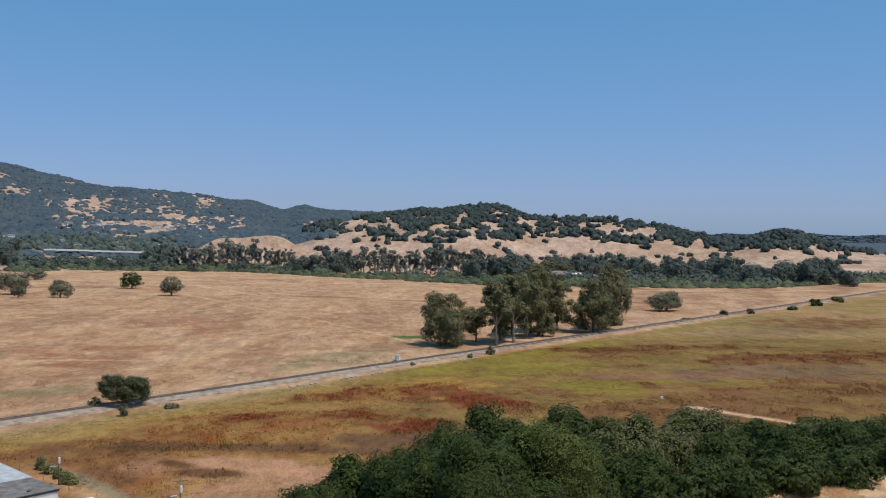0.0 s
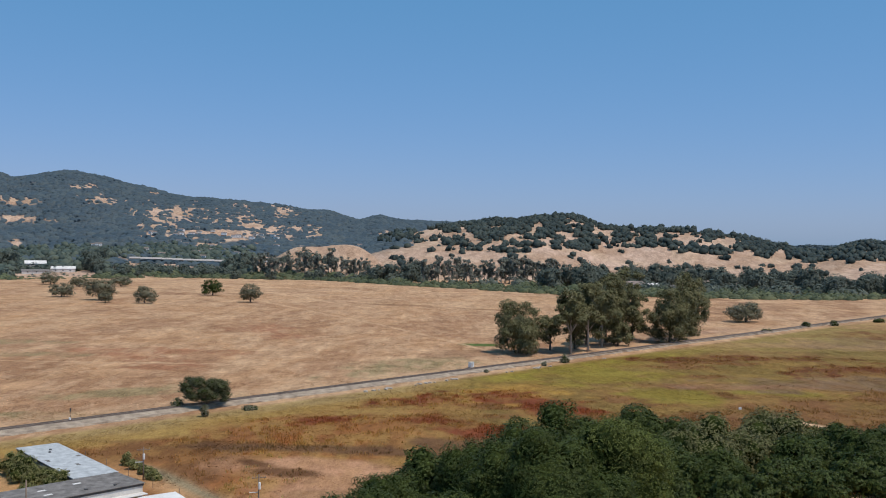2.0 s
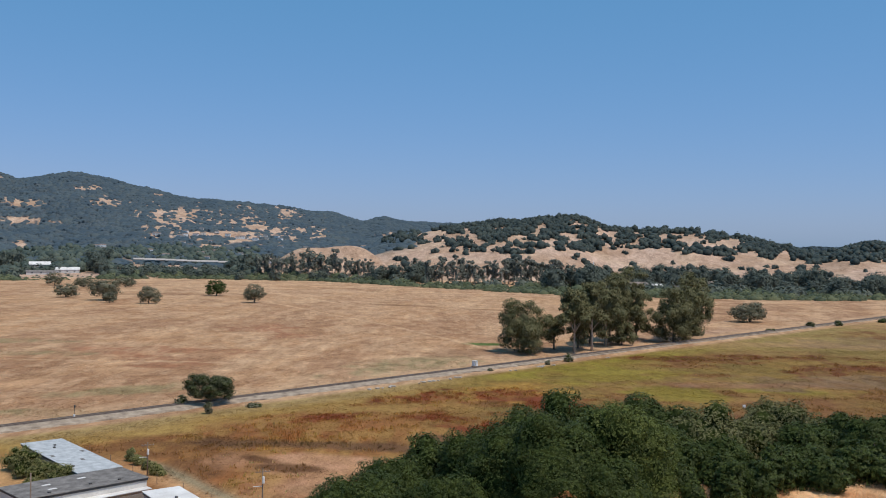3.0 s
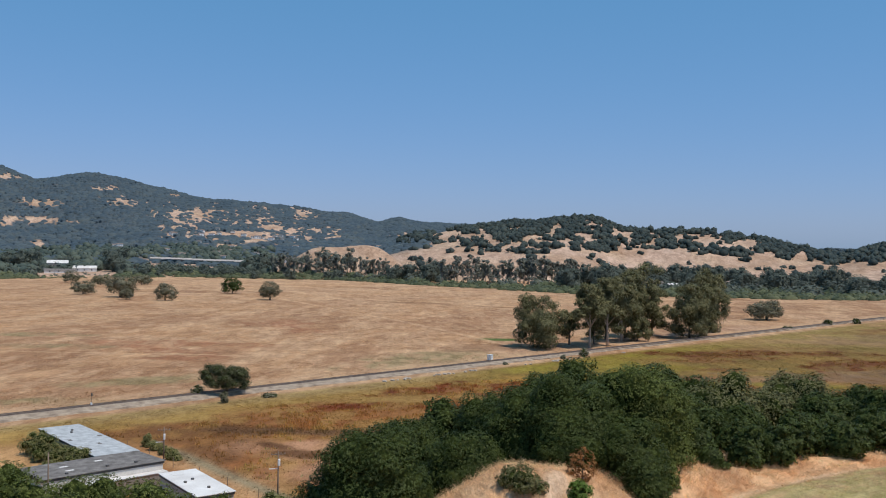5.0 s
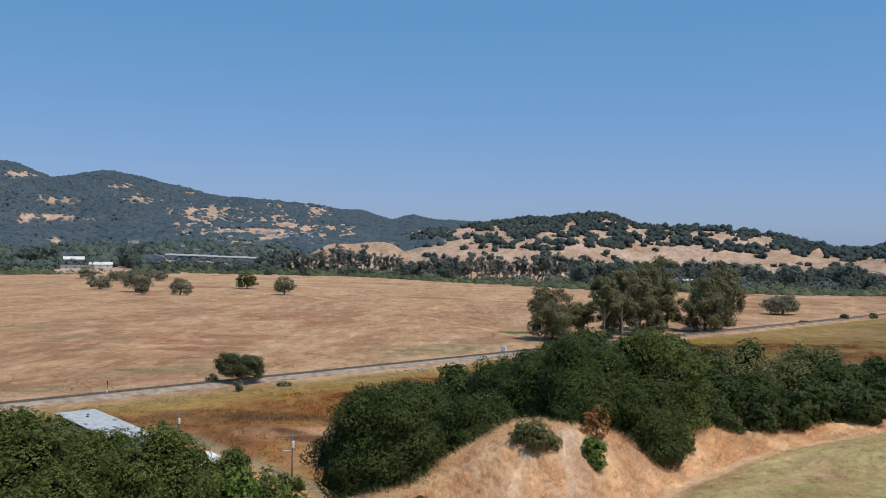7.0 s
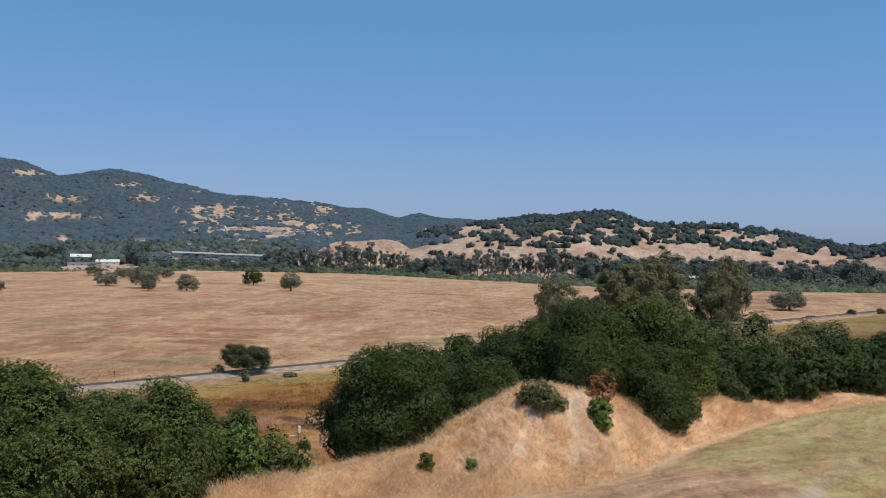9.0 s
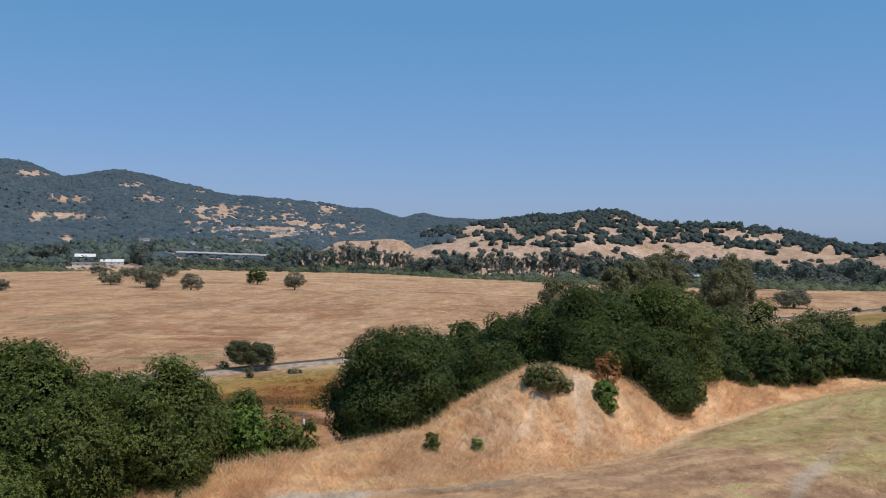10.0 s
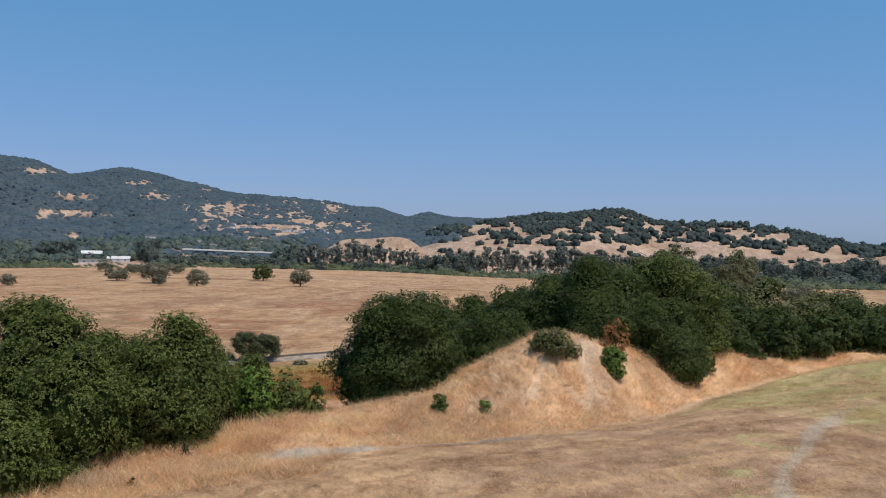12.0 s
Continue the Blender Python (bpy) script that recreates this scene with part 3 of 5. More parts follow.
    lay(np.array([0.30, 0.20, 0.135]), step(0.5, 0.66, fbm(az / 0.45, rise(r, z) / 0.12, 97)) * 0.4)
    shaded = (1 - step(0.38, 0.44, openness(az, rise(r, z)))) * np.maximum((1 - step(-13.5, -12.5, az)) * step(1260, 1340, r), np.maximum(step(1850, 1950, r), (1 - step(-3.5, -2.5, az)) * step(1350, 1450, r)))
    # ground under the woods repeats the hazed leaf colour, darkened
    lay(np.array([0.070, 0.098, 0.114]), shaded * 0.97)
    col[:] = base + (col - base) * hill[:, None]
    return col


def rise(r, z):
    """Degrees by which a far slope stands above the valley's rim."""
    return np.degrees(np.arctan2(z - 33.0, r))


def land_far(x, y, where):
    z = np.zeros(len(x))
    k = where > 0
    z[k] = land(x[k], y[k])
    return z


# grassy openings on the mountain and on the foothills: bearing, rise, half width, half height, in degrees
GLADES = [(-27.4, 3.65, 0.7, 0.22), (-25.4, 2.35, 0.9, 0.25), (-25.4, 1.33, 1.1, 0.2), (-27.2, 1.3, 0.5, 0.3), (-25.5, 0.05, 0.3, 0.2), (-22.0, 3.2, 0.8, 0.12), (-21.2, 2.5, 0.9, 0.2),
          (-18.1, 2.98, 0.5, 0.13), (-18.1, 1.9, 0.35, 0.32), (-16.7, 1.85, 0.5, 0.25), (-17.1, 1.2, 0.4, 0.2), (-15.7, 0.75, 0.6, 0.2), (-14.6, 0.8, 0.6, 0.18), (-15.0, 0.05, 0.9, 0.13),
          (-13.4, 0.6, 0.8, 0.22), (-12.4, 1.2, 0.7, 0.22), (-11.2, 1.0, 0.6, 0.22), (-10.7, 2.0, 0.6, 0.25), (-8.8, 0.8, 0.7, 0.14), (-4.7, 0.85, 0.5, 0.14)]
CLEARINGS = [(9.0, 1.15, 0.6, 0.13), (12.2, 0.95, 0.6, 0.15), (7.4, 1.6, 0.3, 0.16), (5.0, 1.55, 0.3, 0.2), (15.2, 0.55, 0.9, 0.22), (18.8, 0.0, 0.6, 0.3), (2.2, 1.2, 0.5, 0.25), (3.4, 0.6, 0.5, 0.25),
             (0.2, 0.9, 0.7, 0.35), (-2.5, 0.75, 1.3, 0.4), (10.2, 0.5, 0.4, 0.1), (6.4, 0.5, 0.4, 0.2), (23.0, 0.1, 0.7, 0.14), (13.9, 1.0, 0.4, 0.12)]


def glade(az, up, spots):
    out = np.zeros(len(az))
    for a, e, w, h in spots:
        out = np.maximum(out, np.exp(-(((az - a) / w) ** 2) - ((up - e) / h) ** 2))
    return out


def openness(az, up):
    """How open the mountain's slopes are: woods below about 0.43."""
    ragged = 1.9 * (fbm(az / 0.26, up / 0.16, 107, 4) - 0.5) + 0.5 * (fbm(az / 1.1, up / 0.5, 109, 2) - 0.5)
    near = step(-21.5, -18.5, az) * (1 - step(-10, -7, az)) * step(0.0, 0.4, up) * (1 - step(2.3, 3.0, up))
    open_ = glade(az, up, GLADES)
    return 0.78 * open_ + 0.23 * near + 0.13 + ragged * (0.43 + 0.27 * open_)


def land_near(x, y):
    out = np.zeros(len(x))
    k = (np.abs(x) < 200) & (np.abs(y) < 220)
    out[k] = knoll(x[k], y[k])
    return out


def across_all(x, y):
    d, u = np.full(len(x), 99.0), np.zeros(len(x))
    k = (np.abs(x) < 120) & (np.abs(y) < 140)
    d[k], u[k] = across(x[k], y[k])
    return d, u


def stops(*runs):
    return np.concatenate([np.arange(a, b, c) for a, b, c in runs])


# the sheet is laid in rings and spokes, finest where the land is seen
half = stops((0.07, 31.5, 0.14), (31.5, 45, 1.5), (45, 180, 7.5))
spokes = np.radians(np.concatenate([-half[::-1], half]))
rings = stops((4, 22, 3), (22, 75, 0.35), (75, 130, 1.2), (130, 260, 1.5), (260, 420, 2.4), (420, 1000, 6.5), (1000, 2000, 10), (2000, 3100, 17), (3100, 4900, 60))
ga, gr = np.meshgrid(spokes, rings)
gx, gy = np.append((gr * np.sin(ga)).ravel(), 0.0), np.append((gr * np.cos(ga)).ravel(), 0.0)
gz = land(gx, gy)
na, nr = len(spokes), len(rings)
idx = np.arange(na * nr).reshape(nr, na)
turned = np.roll(idx, -1, 1)
quads = np.stack([idx[:-1], turned[:-1], turned[1:], idx[1:]], -1).reshape(-1, 4)[:, ::-1]
hub = np.stack([np.full(na, na * nr), idx[0], turned[0]], -1)[:, ::-1]
quads = np.concatenate([quads[:, [0, 1, 2]], quads[:, [0, 2, 3]], hub])
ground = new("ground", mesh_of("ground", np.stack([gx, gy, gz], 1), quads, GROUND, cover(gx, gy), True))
tagged(ground, "dry golden grassland with a rust-red marsh, a bare knoll and far hills", "ground", kind="structure")


# ---- railway ----
def rail_point(u, v, z):
    n = np.array([RAIL_D[1], -RAIL_D[0]])
    p = RAIL_A + RAIL_D * u + n * v
    return (p[0], p[1], z)


def strip(profile, u0, u1, every, rough=0.0):
    """A long body with this cross-section (v, z) laid along the track."""
    us = np.arange(u0, u1 + every, every)
    narrow = np.interp(us, [-40, 70], [1.0, 0.62])
    verts = [rail_point(u, v * (w if v > 2.5 else 1) + rough * (random.random() - 0.5) * (abs(v) > 3.1), z) for u, w in zip(us, narrow) for v, z in profile]
    n = len(profile)
    faces = [(i * n + k, i * n + k + 1, (i + 1) * n + k + 1, (i + 1) * n + k) for i in range(len(us) - 1) for k in range(n - 1)]
    return verts, faces


bed = [(-3.2, -0.4), (-2.0, 0.62), (2.0, 0.62), (3.0, 0.35), (4.4, 0.3), (5.3, -0.4)]
railway = tagged(new("railway"), "single railway track on a grey gravel bed beside a service road", "railway", kind="structure")
v_, f_ = strip(bed, -520, 760, 2.5, 1.1)
part("ballast", mesh_of("ballast", v_, f_, GRAVEL), railway, "grey gravel ballast")
for v0 in (-0.76, 0.69):
    v_, f_ = strip([(v0, 0.66), (v0, 0.84), (v0 + 0.07, 0.84), (v0 + 0.07, 0.66)], -400, 600, 20)
    part("rail", mesh_of("rail", v_, f_, STEEL), railway, "rusty steel rail")
tv, tf = [], []
for i in range(1400):
    u = -220 + i * 0.55
    b = len(tv)
    for z in (0.6, 0.67):
        tv += [rail_point(u - 0.12, -1.3, z), rail_point(u + 0.12, -1.3, z), rail_point(u + 0.12, 1.3, z), rail_point(u - 0.12, 1.3, z)]
    tf += [(b + 4, b + 5, b + 6, b + 7), (b, b + 1, b + 5, b + 4), (b + 1, b + 2, b + 6, b + 5), (b + 2, b + 3, b + 7, b + 6), (b + 3, b, b + 4, b + 7)]
tagged(part("ties", mesh_of("ties", tv, tf, TIE), railway, "dark timber ties"), kind="stuff")


# ---- trees ----
def lobes_of(height, radius, base, count, seed, core=0.72, reach=(0.42, 0.62), mass=(0.30, 0.48), tufts_=0, waist=0.45, tuft=(0.10, 0.19)):
    """Overlapping rounded masses that make up a crown, and smaller tufts on them: centres and radii."""
    g = np.random.default_rng(seed)
    mid = base + (height - base) * waist
    out = [((0, 0, mid), (radius * core, radius * core, (height - base) * 0.47 * min(1, core + 0.25)))]
    for i in range(count):
        a = 2 * math.pi * (i * 0.618 + g.uniform(-0.1, 0.1))
        e = g.uniform(-0.9, 1.1)
        q = g.uniform(*reach) * radius * math.sqrt(max(0.2, 1 - 0.7 * e * e))
        s = g.uniform(*mass) * radius * (1 - 0.3 * max(e, 0))
        if e < 0:
            q = g.uniform(*reach) * radius * 1.05
        z = max(min(mid + e * (height - base) * 0.42, height - s * 0.75), base + s * 0.4)
        out.append(((q * math.cos(a), q * math.sin(a), z), (s * g.uniform(0.9, 1.25), s * g.uniform(0.9, 1.25), s * g.uniform(0.75, 1.0))))
    for i in range(tufts_):
        c, s = out[g.integers(0, count + 1)]
        d = g.normal(size=3)
        d[2] = abs(d[2]) * 1.2 - 0.4
        d /= np.linalg.norm(d)
        w = g.uniform(*tuft) * radius
        p = np.array(c) + d * np.array(s) * 0.95
        out.append(((p[0], p[1], min(p[2], height - w * 0.4)), (w * 1.15, w * 1.15, w * 0.8)))
    return out


bm = bmesh.new()
bmesh.ops.create_icosphere(bm, subdivisions=1, radius=1.0)
BALL_V = np.array([v.co[:] for v in bm.verts])
BALL_F = np.array([[v.index for v in f.verts] for f in bm.faces])
bm.free()


def crown_mesh(name, lobes, count, size, material, seed, rosette=5, droop=0.15, aspect=0.45, inner=0.25, heart=0.78, shade=None, lift=0.15):
    """Thousands of single leaves in rosettes over the crown's masses, some deeper inside."""
    g = np.random.default_rng(seed)
    c = np.array([l[0] for l in lobes])
    s = np.array([l[1] for l in lobes])
    area = (s[:, 0] * s[:, 1] + s[:, 0] * s[:, 2]) ** 1.0
    n = int(count / rosette * 3.5)
    pick = g.choice(len(lobes), n, p=area / area.sum())
    d = g.normal(size=(n, 3))
    d /= np.linalg.norm(d, axis=1)[:, None]
    depth = 1 - (g.random(n) < inner) * g.uniform(0.1, 0.45, n) + g.normal(0, 0.035, n)
    small = s[:, 0] < s[:, 0].max() * 0.3
    depth = np.where(small[pick], 1.05 - 0.75 * g.random(n) ** 1.5, depth)
    lump = 1 + 0.16 * (vnoise(d[:, 0] * 3 + pick * 7, d[:, 1] * 3 + d[:, 2] * 5, seed % 13) - 0.5)
    p = c[pick] + d * s[pick] * (depth * lump)[:, None]
    hidden = np.zeros(n, bool)
    for i in range(len(lobes)):
        hidden |= (i != pick) & ((((p - c[i]) / s[i]) ** 2).sum(1) < 0.62)
    p, nrm = p[~hidden], (d / s[pick])[~hidden]
    whole = p - c[0]
    out = whole / (np.linalg.norm(whole, axis=1)[:, None] + 1e-9)
    p, nrm, out = p[: count // rosette], nrm[: count // rosette], out[: count // rosette]
    nrm /= np.linalg.norm(nrm, axis=1)[:, None]
    nrm = nrm + np.array([0, 0, 0.35]) + g.normal(0, 0.28, nrm.shape)
    nrm /= np.linalg.norm(nrm, axis=1)[:, None]
    m = len(p)
    p, nrm, out = np.repeat(p, rosette, 0), np.repeat(nrm, rosette, 0), np.repeat(out, rosette, 0)
    t = np.cross(nrm, g.normal(size=nrm.shape))
    t /= np.linalg.norm(t, axis=1)[:, None] + 1e-9
    b = np.cross(nrm, t)
    L = size * g.uniform(0.7, 1.3, (len(p), 1))
    tip = t * 0.9 + nrm * g.uniform(-0.2, 0.45, (len(p), 1)) + np.array([0, 0, -droop])
    base = p + t * L * 0.12
    mid = base + tip * L * 0.15
    w = b * L * aspect * 0.5
    # solid heart of each mass, painted as inner shade unless a material is given
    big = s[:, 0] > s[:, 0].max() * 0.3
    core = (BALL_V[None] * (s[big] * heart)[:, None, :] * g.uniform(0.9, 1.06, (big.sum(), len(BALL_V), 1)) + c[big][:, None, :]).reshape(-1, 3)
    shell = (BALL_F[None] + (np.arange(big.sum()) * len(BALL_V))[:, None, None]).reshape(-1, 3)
    corner = np.stack([mid - w, base + tip * L, mid + w], 1).reshape(-1, 3)
    leaf = np.arange(len(p) * 3).reshape(-1, 3)
    under = (np.cross(corner[1::3] - corner[0::3], corner[2::3] - corner[0::3]) * nrm).sum(1) < 0
    leaf[under] = leaf[under][:, [0, 2, 1]]
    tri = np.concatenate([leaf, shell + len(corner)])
    me = mesh_of(name, np.concatenate([corner, core]), tri, [material, shade or INNER_SHADE])
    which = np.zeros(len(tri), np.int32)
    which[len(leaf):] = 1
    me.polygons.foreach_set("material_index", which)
    me.polygons.foreach_set("use_smooth", np.ones(len(tri), bool))
    soft = np.repeat(nrm + out * 0.3 + g.normal(0, 0.16, nrm.shape) + np.array([0, 0, lift]), 3, 0)
    return round_off(me, np.concatenate([soft, np.tile(BALL_V, (big.sum(), 1))]))


def trunk_and_limbs(tree, height, girth, lobes, bark, seed, lean=0.0, limbs=5, fork=0.35, thing="trunk"):
    g = np.random.default_rng(seed + 5)
    top = Vector((lean * height * 0.2, g.uniform(-0.1, 0.1) * height * 0.2, height * 0.82))
    pts, rad = [], []
    for i in range(6):
        t = i / 5
        pts.append(Vector((top.x * t ** 1.5 + g.uniform(-0.06, 0.06) * girth * 6 * (i > 0), top.y * t + g.uniform(-0.06, 0.06) * girth * 6 * (i > 0), top.z * t - 0.3 * (i == 0))))
        rad.append(girth * (1.25 if i == 0 else (1 - 0.85 * t)))
    v, f = tube(pts, rad, 8)
    part(thing, mesh_of(thing, v, f, bark, smooth=True), tree)
    order = sorted(lobes[1:], key=lambda l: -l[1][0])[:limbs]
    for k, (c, s) in enumerate(order):
        t = float(min(0.85, max(fork, (c[2] - 0.35 * height) / height)))
        i = t * 5
        a = pts[int(i)].lerp(pts[min(int(i) + 1, 5)], i % 1)
        end = Vector(c)
        mid = a.lerp(end, 0.5) + Vector((g.uniform(-0.1, 0.1), g.uniform(-0.1, 0.1), 0.12)) * (end - a).length
        v, f = tube([a, mid, end], [girth * 0.45 * (1.1 - t), girth * 0.3 * (1.1 - t), girth * 0.1], 5)
        part("limb", mesh_of("limb", v, f, bark, smooth=True), tree)


def tree(x, y, z, height, radius, name, label, category, seed, leaf=None, bark=None, leaves=9000, size=0.22, base=0.12, lobes=14,
         girth=None, limbs=4, group="", rosette=5, inner=0.25, droop=0.15, aspect=0.45, heart=0.72, turn=0.0, wide=(1, 1), shade=None, lift=0.15, **form):
    t = new(name)
    ls = lobes_of(height, radius, height * base, lobes, seed, **form)
    ls = [((c[0] * wide[0], c[1] * wide[1], c[2]), (s[0] * wide[0], s[1] * wide[1], s[2])) for c, s in ls]
    trunk_and_limbs(t, height, girth or radius * 0.055, ls, bark or BARK, seed, limbs=limbs)
    part("crown", crown_mesh("crown", ls, leaves, size, leaf or LEAF, seed, rosette, droop, aspect, inner, heart, shade, lift), t)
    t.matrix_basis = pose(x, y, z, 0, 0, turn)
    return tagged(t, label, category, group)


OAK_LABEL = "dense dark-green oak on the slope of the knoll"
NEAR = [  # x, y, height of the top, radius, height of the tree
    (-19.4, 38.0, 26.3, 3.2, 7.4, LEAF), (-14.0, 38.6, 25.8, 2.7, 6.3, LEAF), (-16.3, 34.6, 25.0, 2.3, 5.6, LEAF), (-17.4, 39.4, 24.9, 2.4, 6.0, LEAF), (-16.4, 37.0, 25.2, 2.3, 6.4, LEAF),
    (-23.0, 33.0, 25.8, 3.2, 7.6, LEAF), (-14.2, 44.5, 23.8, 2.2, 5.6, LEAF), (-12.6, 45.6, 23.5, 1.5, 4.6, LEAF), (-19.6, 29.6, 24.0, 2.5, 5.5, LEAF), (-17.0, 31.0, 23.6, 2.0, 4.6, LEAF), (-18.6, 27.2, 22.6, 2.0, 4.4, LEAF), (-26.0, 41.0, 26.0, 3.4, 8.0, LEAF), (-19.0, 46.0, 24.2, 3.2, 9.0, LEAF), (-24, 27.5, 24.5, 3.0, 7.0, LEAF),
    (-5.3, 48.8, 26.2, 3.7, 7.4, LEAF), (-4.0, 57.5, 25.4, 2.9, 7.2, LEAF), (-1.6, 63.5, 25.3, 3.3, 7.6, LEAF), (1.2, 61.0, 26.5, 3.3, 7.6, LEAF), (-0.4, 53.5, 25.1, 2.8, 5.6, LEAF), (3.2, 58.0, 27.5, 3.4, 7.2, LEAF),
    (5.8, 56.3, 28.1, 3.5, 7.0, LEAF), (10.2, 60.3, 28.3, 4.0, 8.0, LEAF), (9.1, 54.9, 26.0, 2.6, 5.4, LEAF), (15.0, 73.5, 26.6, 4.2, 8.4, LEAF),
    (18.3, 70.5, 26.8, 3.5, 7.0, LEAF_SAGE), (14.8, 66.0, 25.8, 2.8, 5.4, LEAF), (18.8, 67.2, 24.9, 2.3, 4.4, LEAF), (26.5, 79.0, 25.6, 4.2, 8.0, LEAF_SAGE),
    (22.6, 72.5, 25.2, 3.0, 5.4, LEAF_SAGE), (26.3, 71.4, 25.6, 2.8, 5.2, LEAF), (30.5, 77.0, 25.0, 3.2, 6.0, LEAF), (32.0, 73.6, 25.4, 2.8, 4.8, LEAF),
    (37.0, 79.0, 24.8, 3.8, 7.0, LEAF_SAGE), (37.5, 75.2, 25.1, 2.8, 4.8, LEAF), (43.0, 79.5, 25.3, 3.6, 6.5, LEAF), (49.0, 84.0, 24.4, 4.0, 7.0, LEAF),
    (4.2, 68.0, 26.8, 3.8, 9.6, LEAF), (8.2, 71.0, 27.3, 4.0, 9.6, LEAF), (22.0, 83.5, 24.0, 4.2, 10.0, LEAF), (33.5, 87.0, 23.0, 4.4, 10.0, LEAF), (43.0, 90.0, 22.8, 4.4, 10.0, LEAF),
]
for i, (x, y, top, radius, tall, leaf) in enumerate(NEAR):
    sage = leaf is LEAF_SAGE
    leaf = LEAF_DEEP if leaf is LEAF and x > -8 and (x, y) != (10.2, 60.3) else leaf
    tree(x, y, top - tall, tall, radius, "buckeye_tree" if sage else "oak_tree",
         "grey-green buckeye with fading leaves on the knoll" if sage else OAK_LABEL, "tree", 140 + i * 3, leaf,
         leaves=int((4700 if y < 62 else 2000) * radius * radius + 2500), size=0.088 if y < 62 else 0.145, aspect=0.95, base=0.02, lobes=24, tufts_=90, tuft=(0.12, 0.21), rosette=3, core=0.87, reach=(0.46, 0.60), heart=0.87, inner=0.03, group="trees on the knoll")


def shrub(x, y, height, radius, name, label, seed, leaf, leaves, size, sink=0.1, group="", heart=0.66):
    return tree(x, y, ground_at(x, y) - sink, height, radius, name, label, "shrub", seed, leaf, leaves=leaves, size=size, base=0.02, lobes=11, limbs=5, group=group, inner=0.35, aspect=0.65, heart=heart, reach=(0.3, 0.62), mass=(0.24, 0.40), waist=0.4, tufts_=24)


shrub(2.45, 47.9, 1.5, 1.35, "shrub", "grey-green round shrub on the crest of the knoll", 301, LEAF_SAGE, 5200, 0.11, 0.3)
shrub(5.5, 48.6, 1.7, 0.95, "shrub", "bright green shrub on the flank of the knoll", 302, LEAF_BRIGHT, 4200, 0.10, 0.4)
shrub(5.9, 50.9, 2.0, 0.95, "dead_shrub", "withered shrub with rust-brown leaves", 303, LEAF_RUST, 1300, 0.13, heart=0.25)
shrub(-2.9, 42.9, 0.95, 0.48, "shrub", "small dark-green shrub in dry grass", 304, LEAF, 800, 0.12)
shrub(-0.85, 43.3, 0.72, 0.36, "shrub", "small yellowish-green shrub in dry grass", 305, LEAF_BRIGHT, 600, 0.1)
shrub(-11.6, 43.5, 4.3, 1.5, "shrub", "pale green leafy shrub beside the oaks", 306, LEAF_BRIGHT, 5000, 0.17)
shrub(-10.6, 45.0, 4.6, 1.5, "shrub", "dark-green leafy shrub on the slope beside the oaks", 307, LEAF, 4200, 0.17)
shrub(-9.4, 46.2, 3.6, 0.95, "shrub", "dark-green leafy shrub on the slope beside the oaks", 310, LEAF, 1600, 0.16)
shrub(-13.0, 46.8, 3.4, 1.5, "shrub", "tall dark-green shrub beside the oaks", 308, LEAF, 3800, 0.2)
for i, (x, y, h, rad) in enumerate([(14.6, 61.9, 2.4, 1.4), (17.6, 63.7, 2.6, 1.7), (19.9, 64.6, 2.2, 1.3), (24.6, 66.9, 2.6, 1.8), (28.7, 68.8, 2.4, 1.6), (33.6, 70.9, 2.6, 1.9), (39.0, 72.8, 2.4, 1.8), (17.8, 61.2, 2.6, 1.6), (20.8, 62.6, 3.0, 1.9), (24.0, 63.6, 2.8, 1.9), (27.4, 65.2, 3.0, 2.0), (31.2, 67.0, 2.8, 2.0), (35.2, 69.0, 3.0, 2.1), (39.6, 70.4, 2.8, 2.0), (22.2, 65.0, 3.4, 2.1), (29.6, 67.4, 3.2, 2.0), (44.0, 73.0, 3.2, 2.2), (17.2, 60.4, 2.0, 1.3), (19.4, 61.0, 2.4, 1.6), (24.6, 62.9, 2.4, 1.7), (29.2, 64.9, 2.4, 1.7), (33.8, 67.0, 2.4, 1.7), (14.9, 59.6, 1.5, 1.0)]):
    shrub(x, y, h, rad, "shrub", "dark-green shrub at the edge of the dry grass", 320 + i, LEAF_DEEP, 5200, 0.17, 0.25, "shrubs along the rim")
shrub(-12.3, 36.1, 0.55, 0.28, "weed", "small grey-green weed in the dry grass", 311, LEAF_SAGE, 90, 0.09, 0.02)
shrub(-12.1, 30.3, 0.4, 0.22, "weed", "withered rust-brown weed in the dry grass", 312, LEAF_RUST, 80, 0.08, 0.02)
shrub(11.3, 55.6, 1.6, 1.0, "shrub", "loose dark-green shrub in dry grass", 309, LEAF, 1500, 0.18)

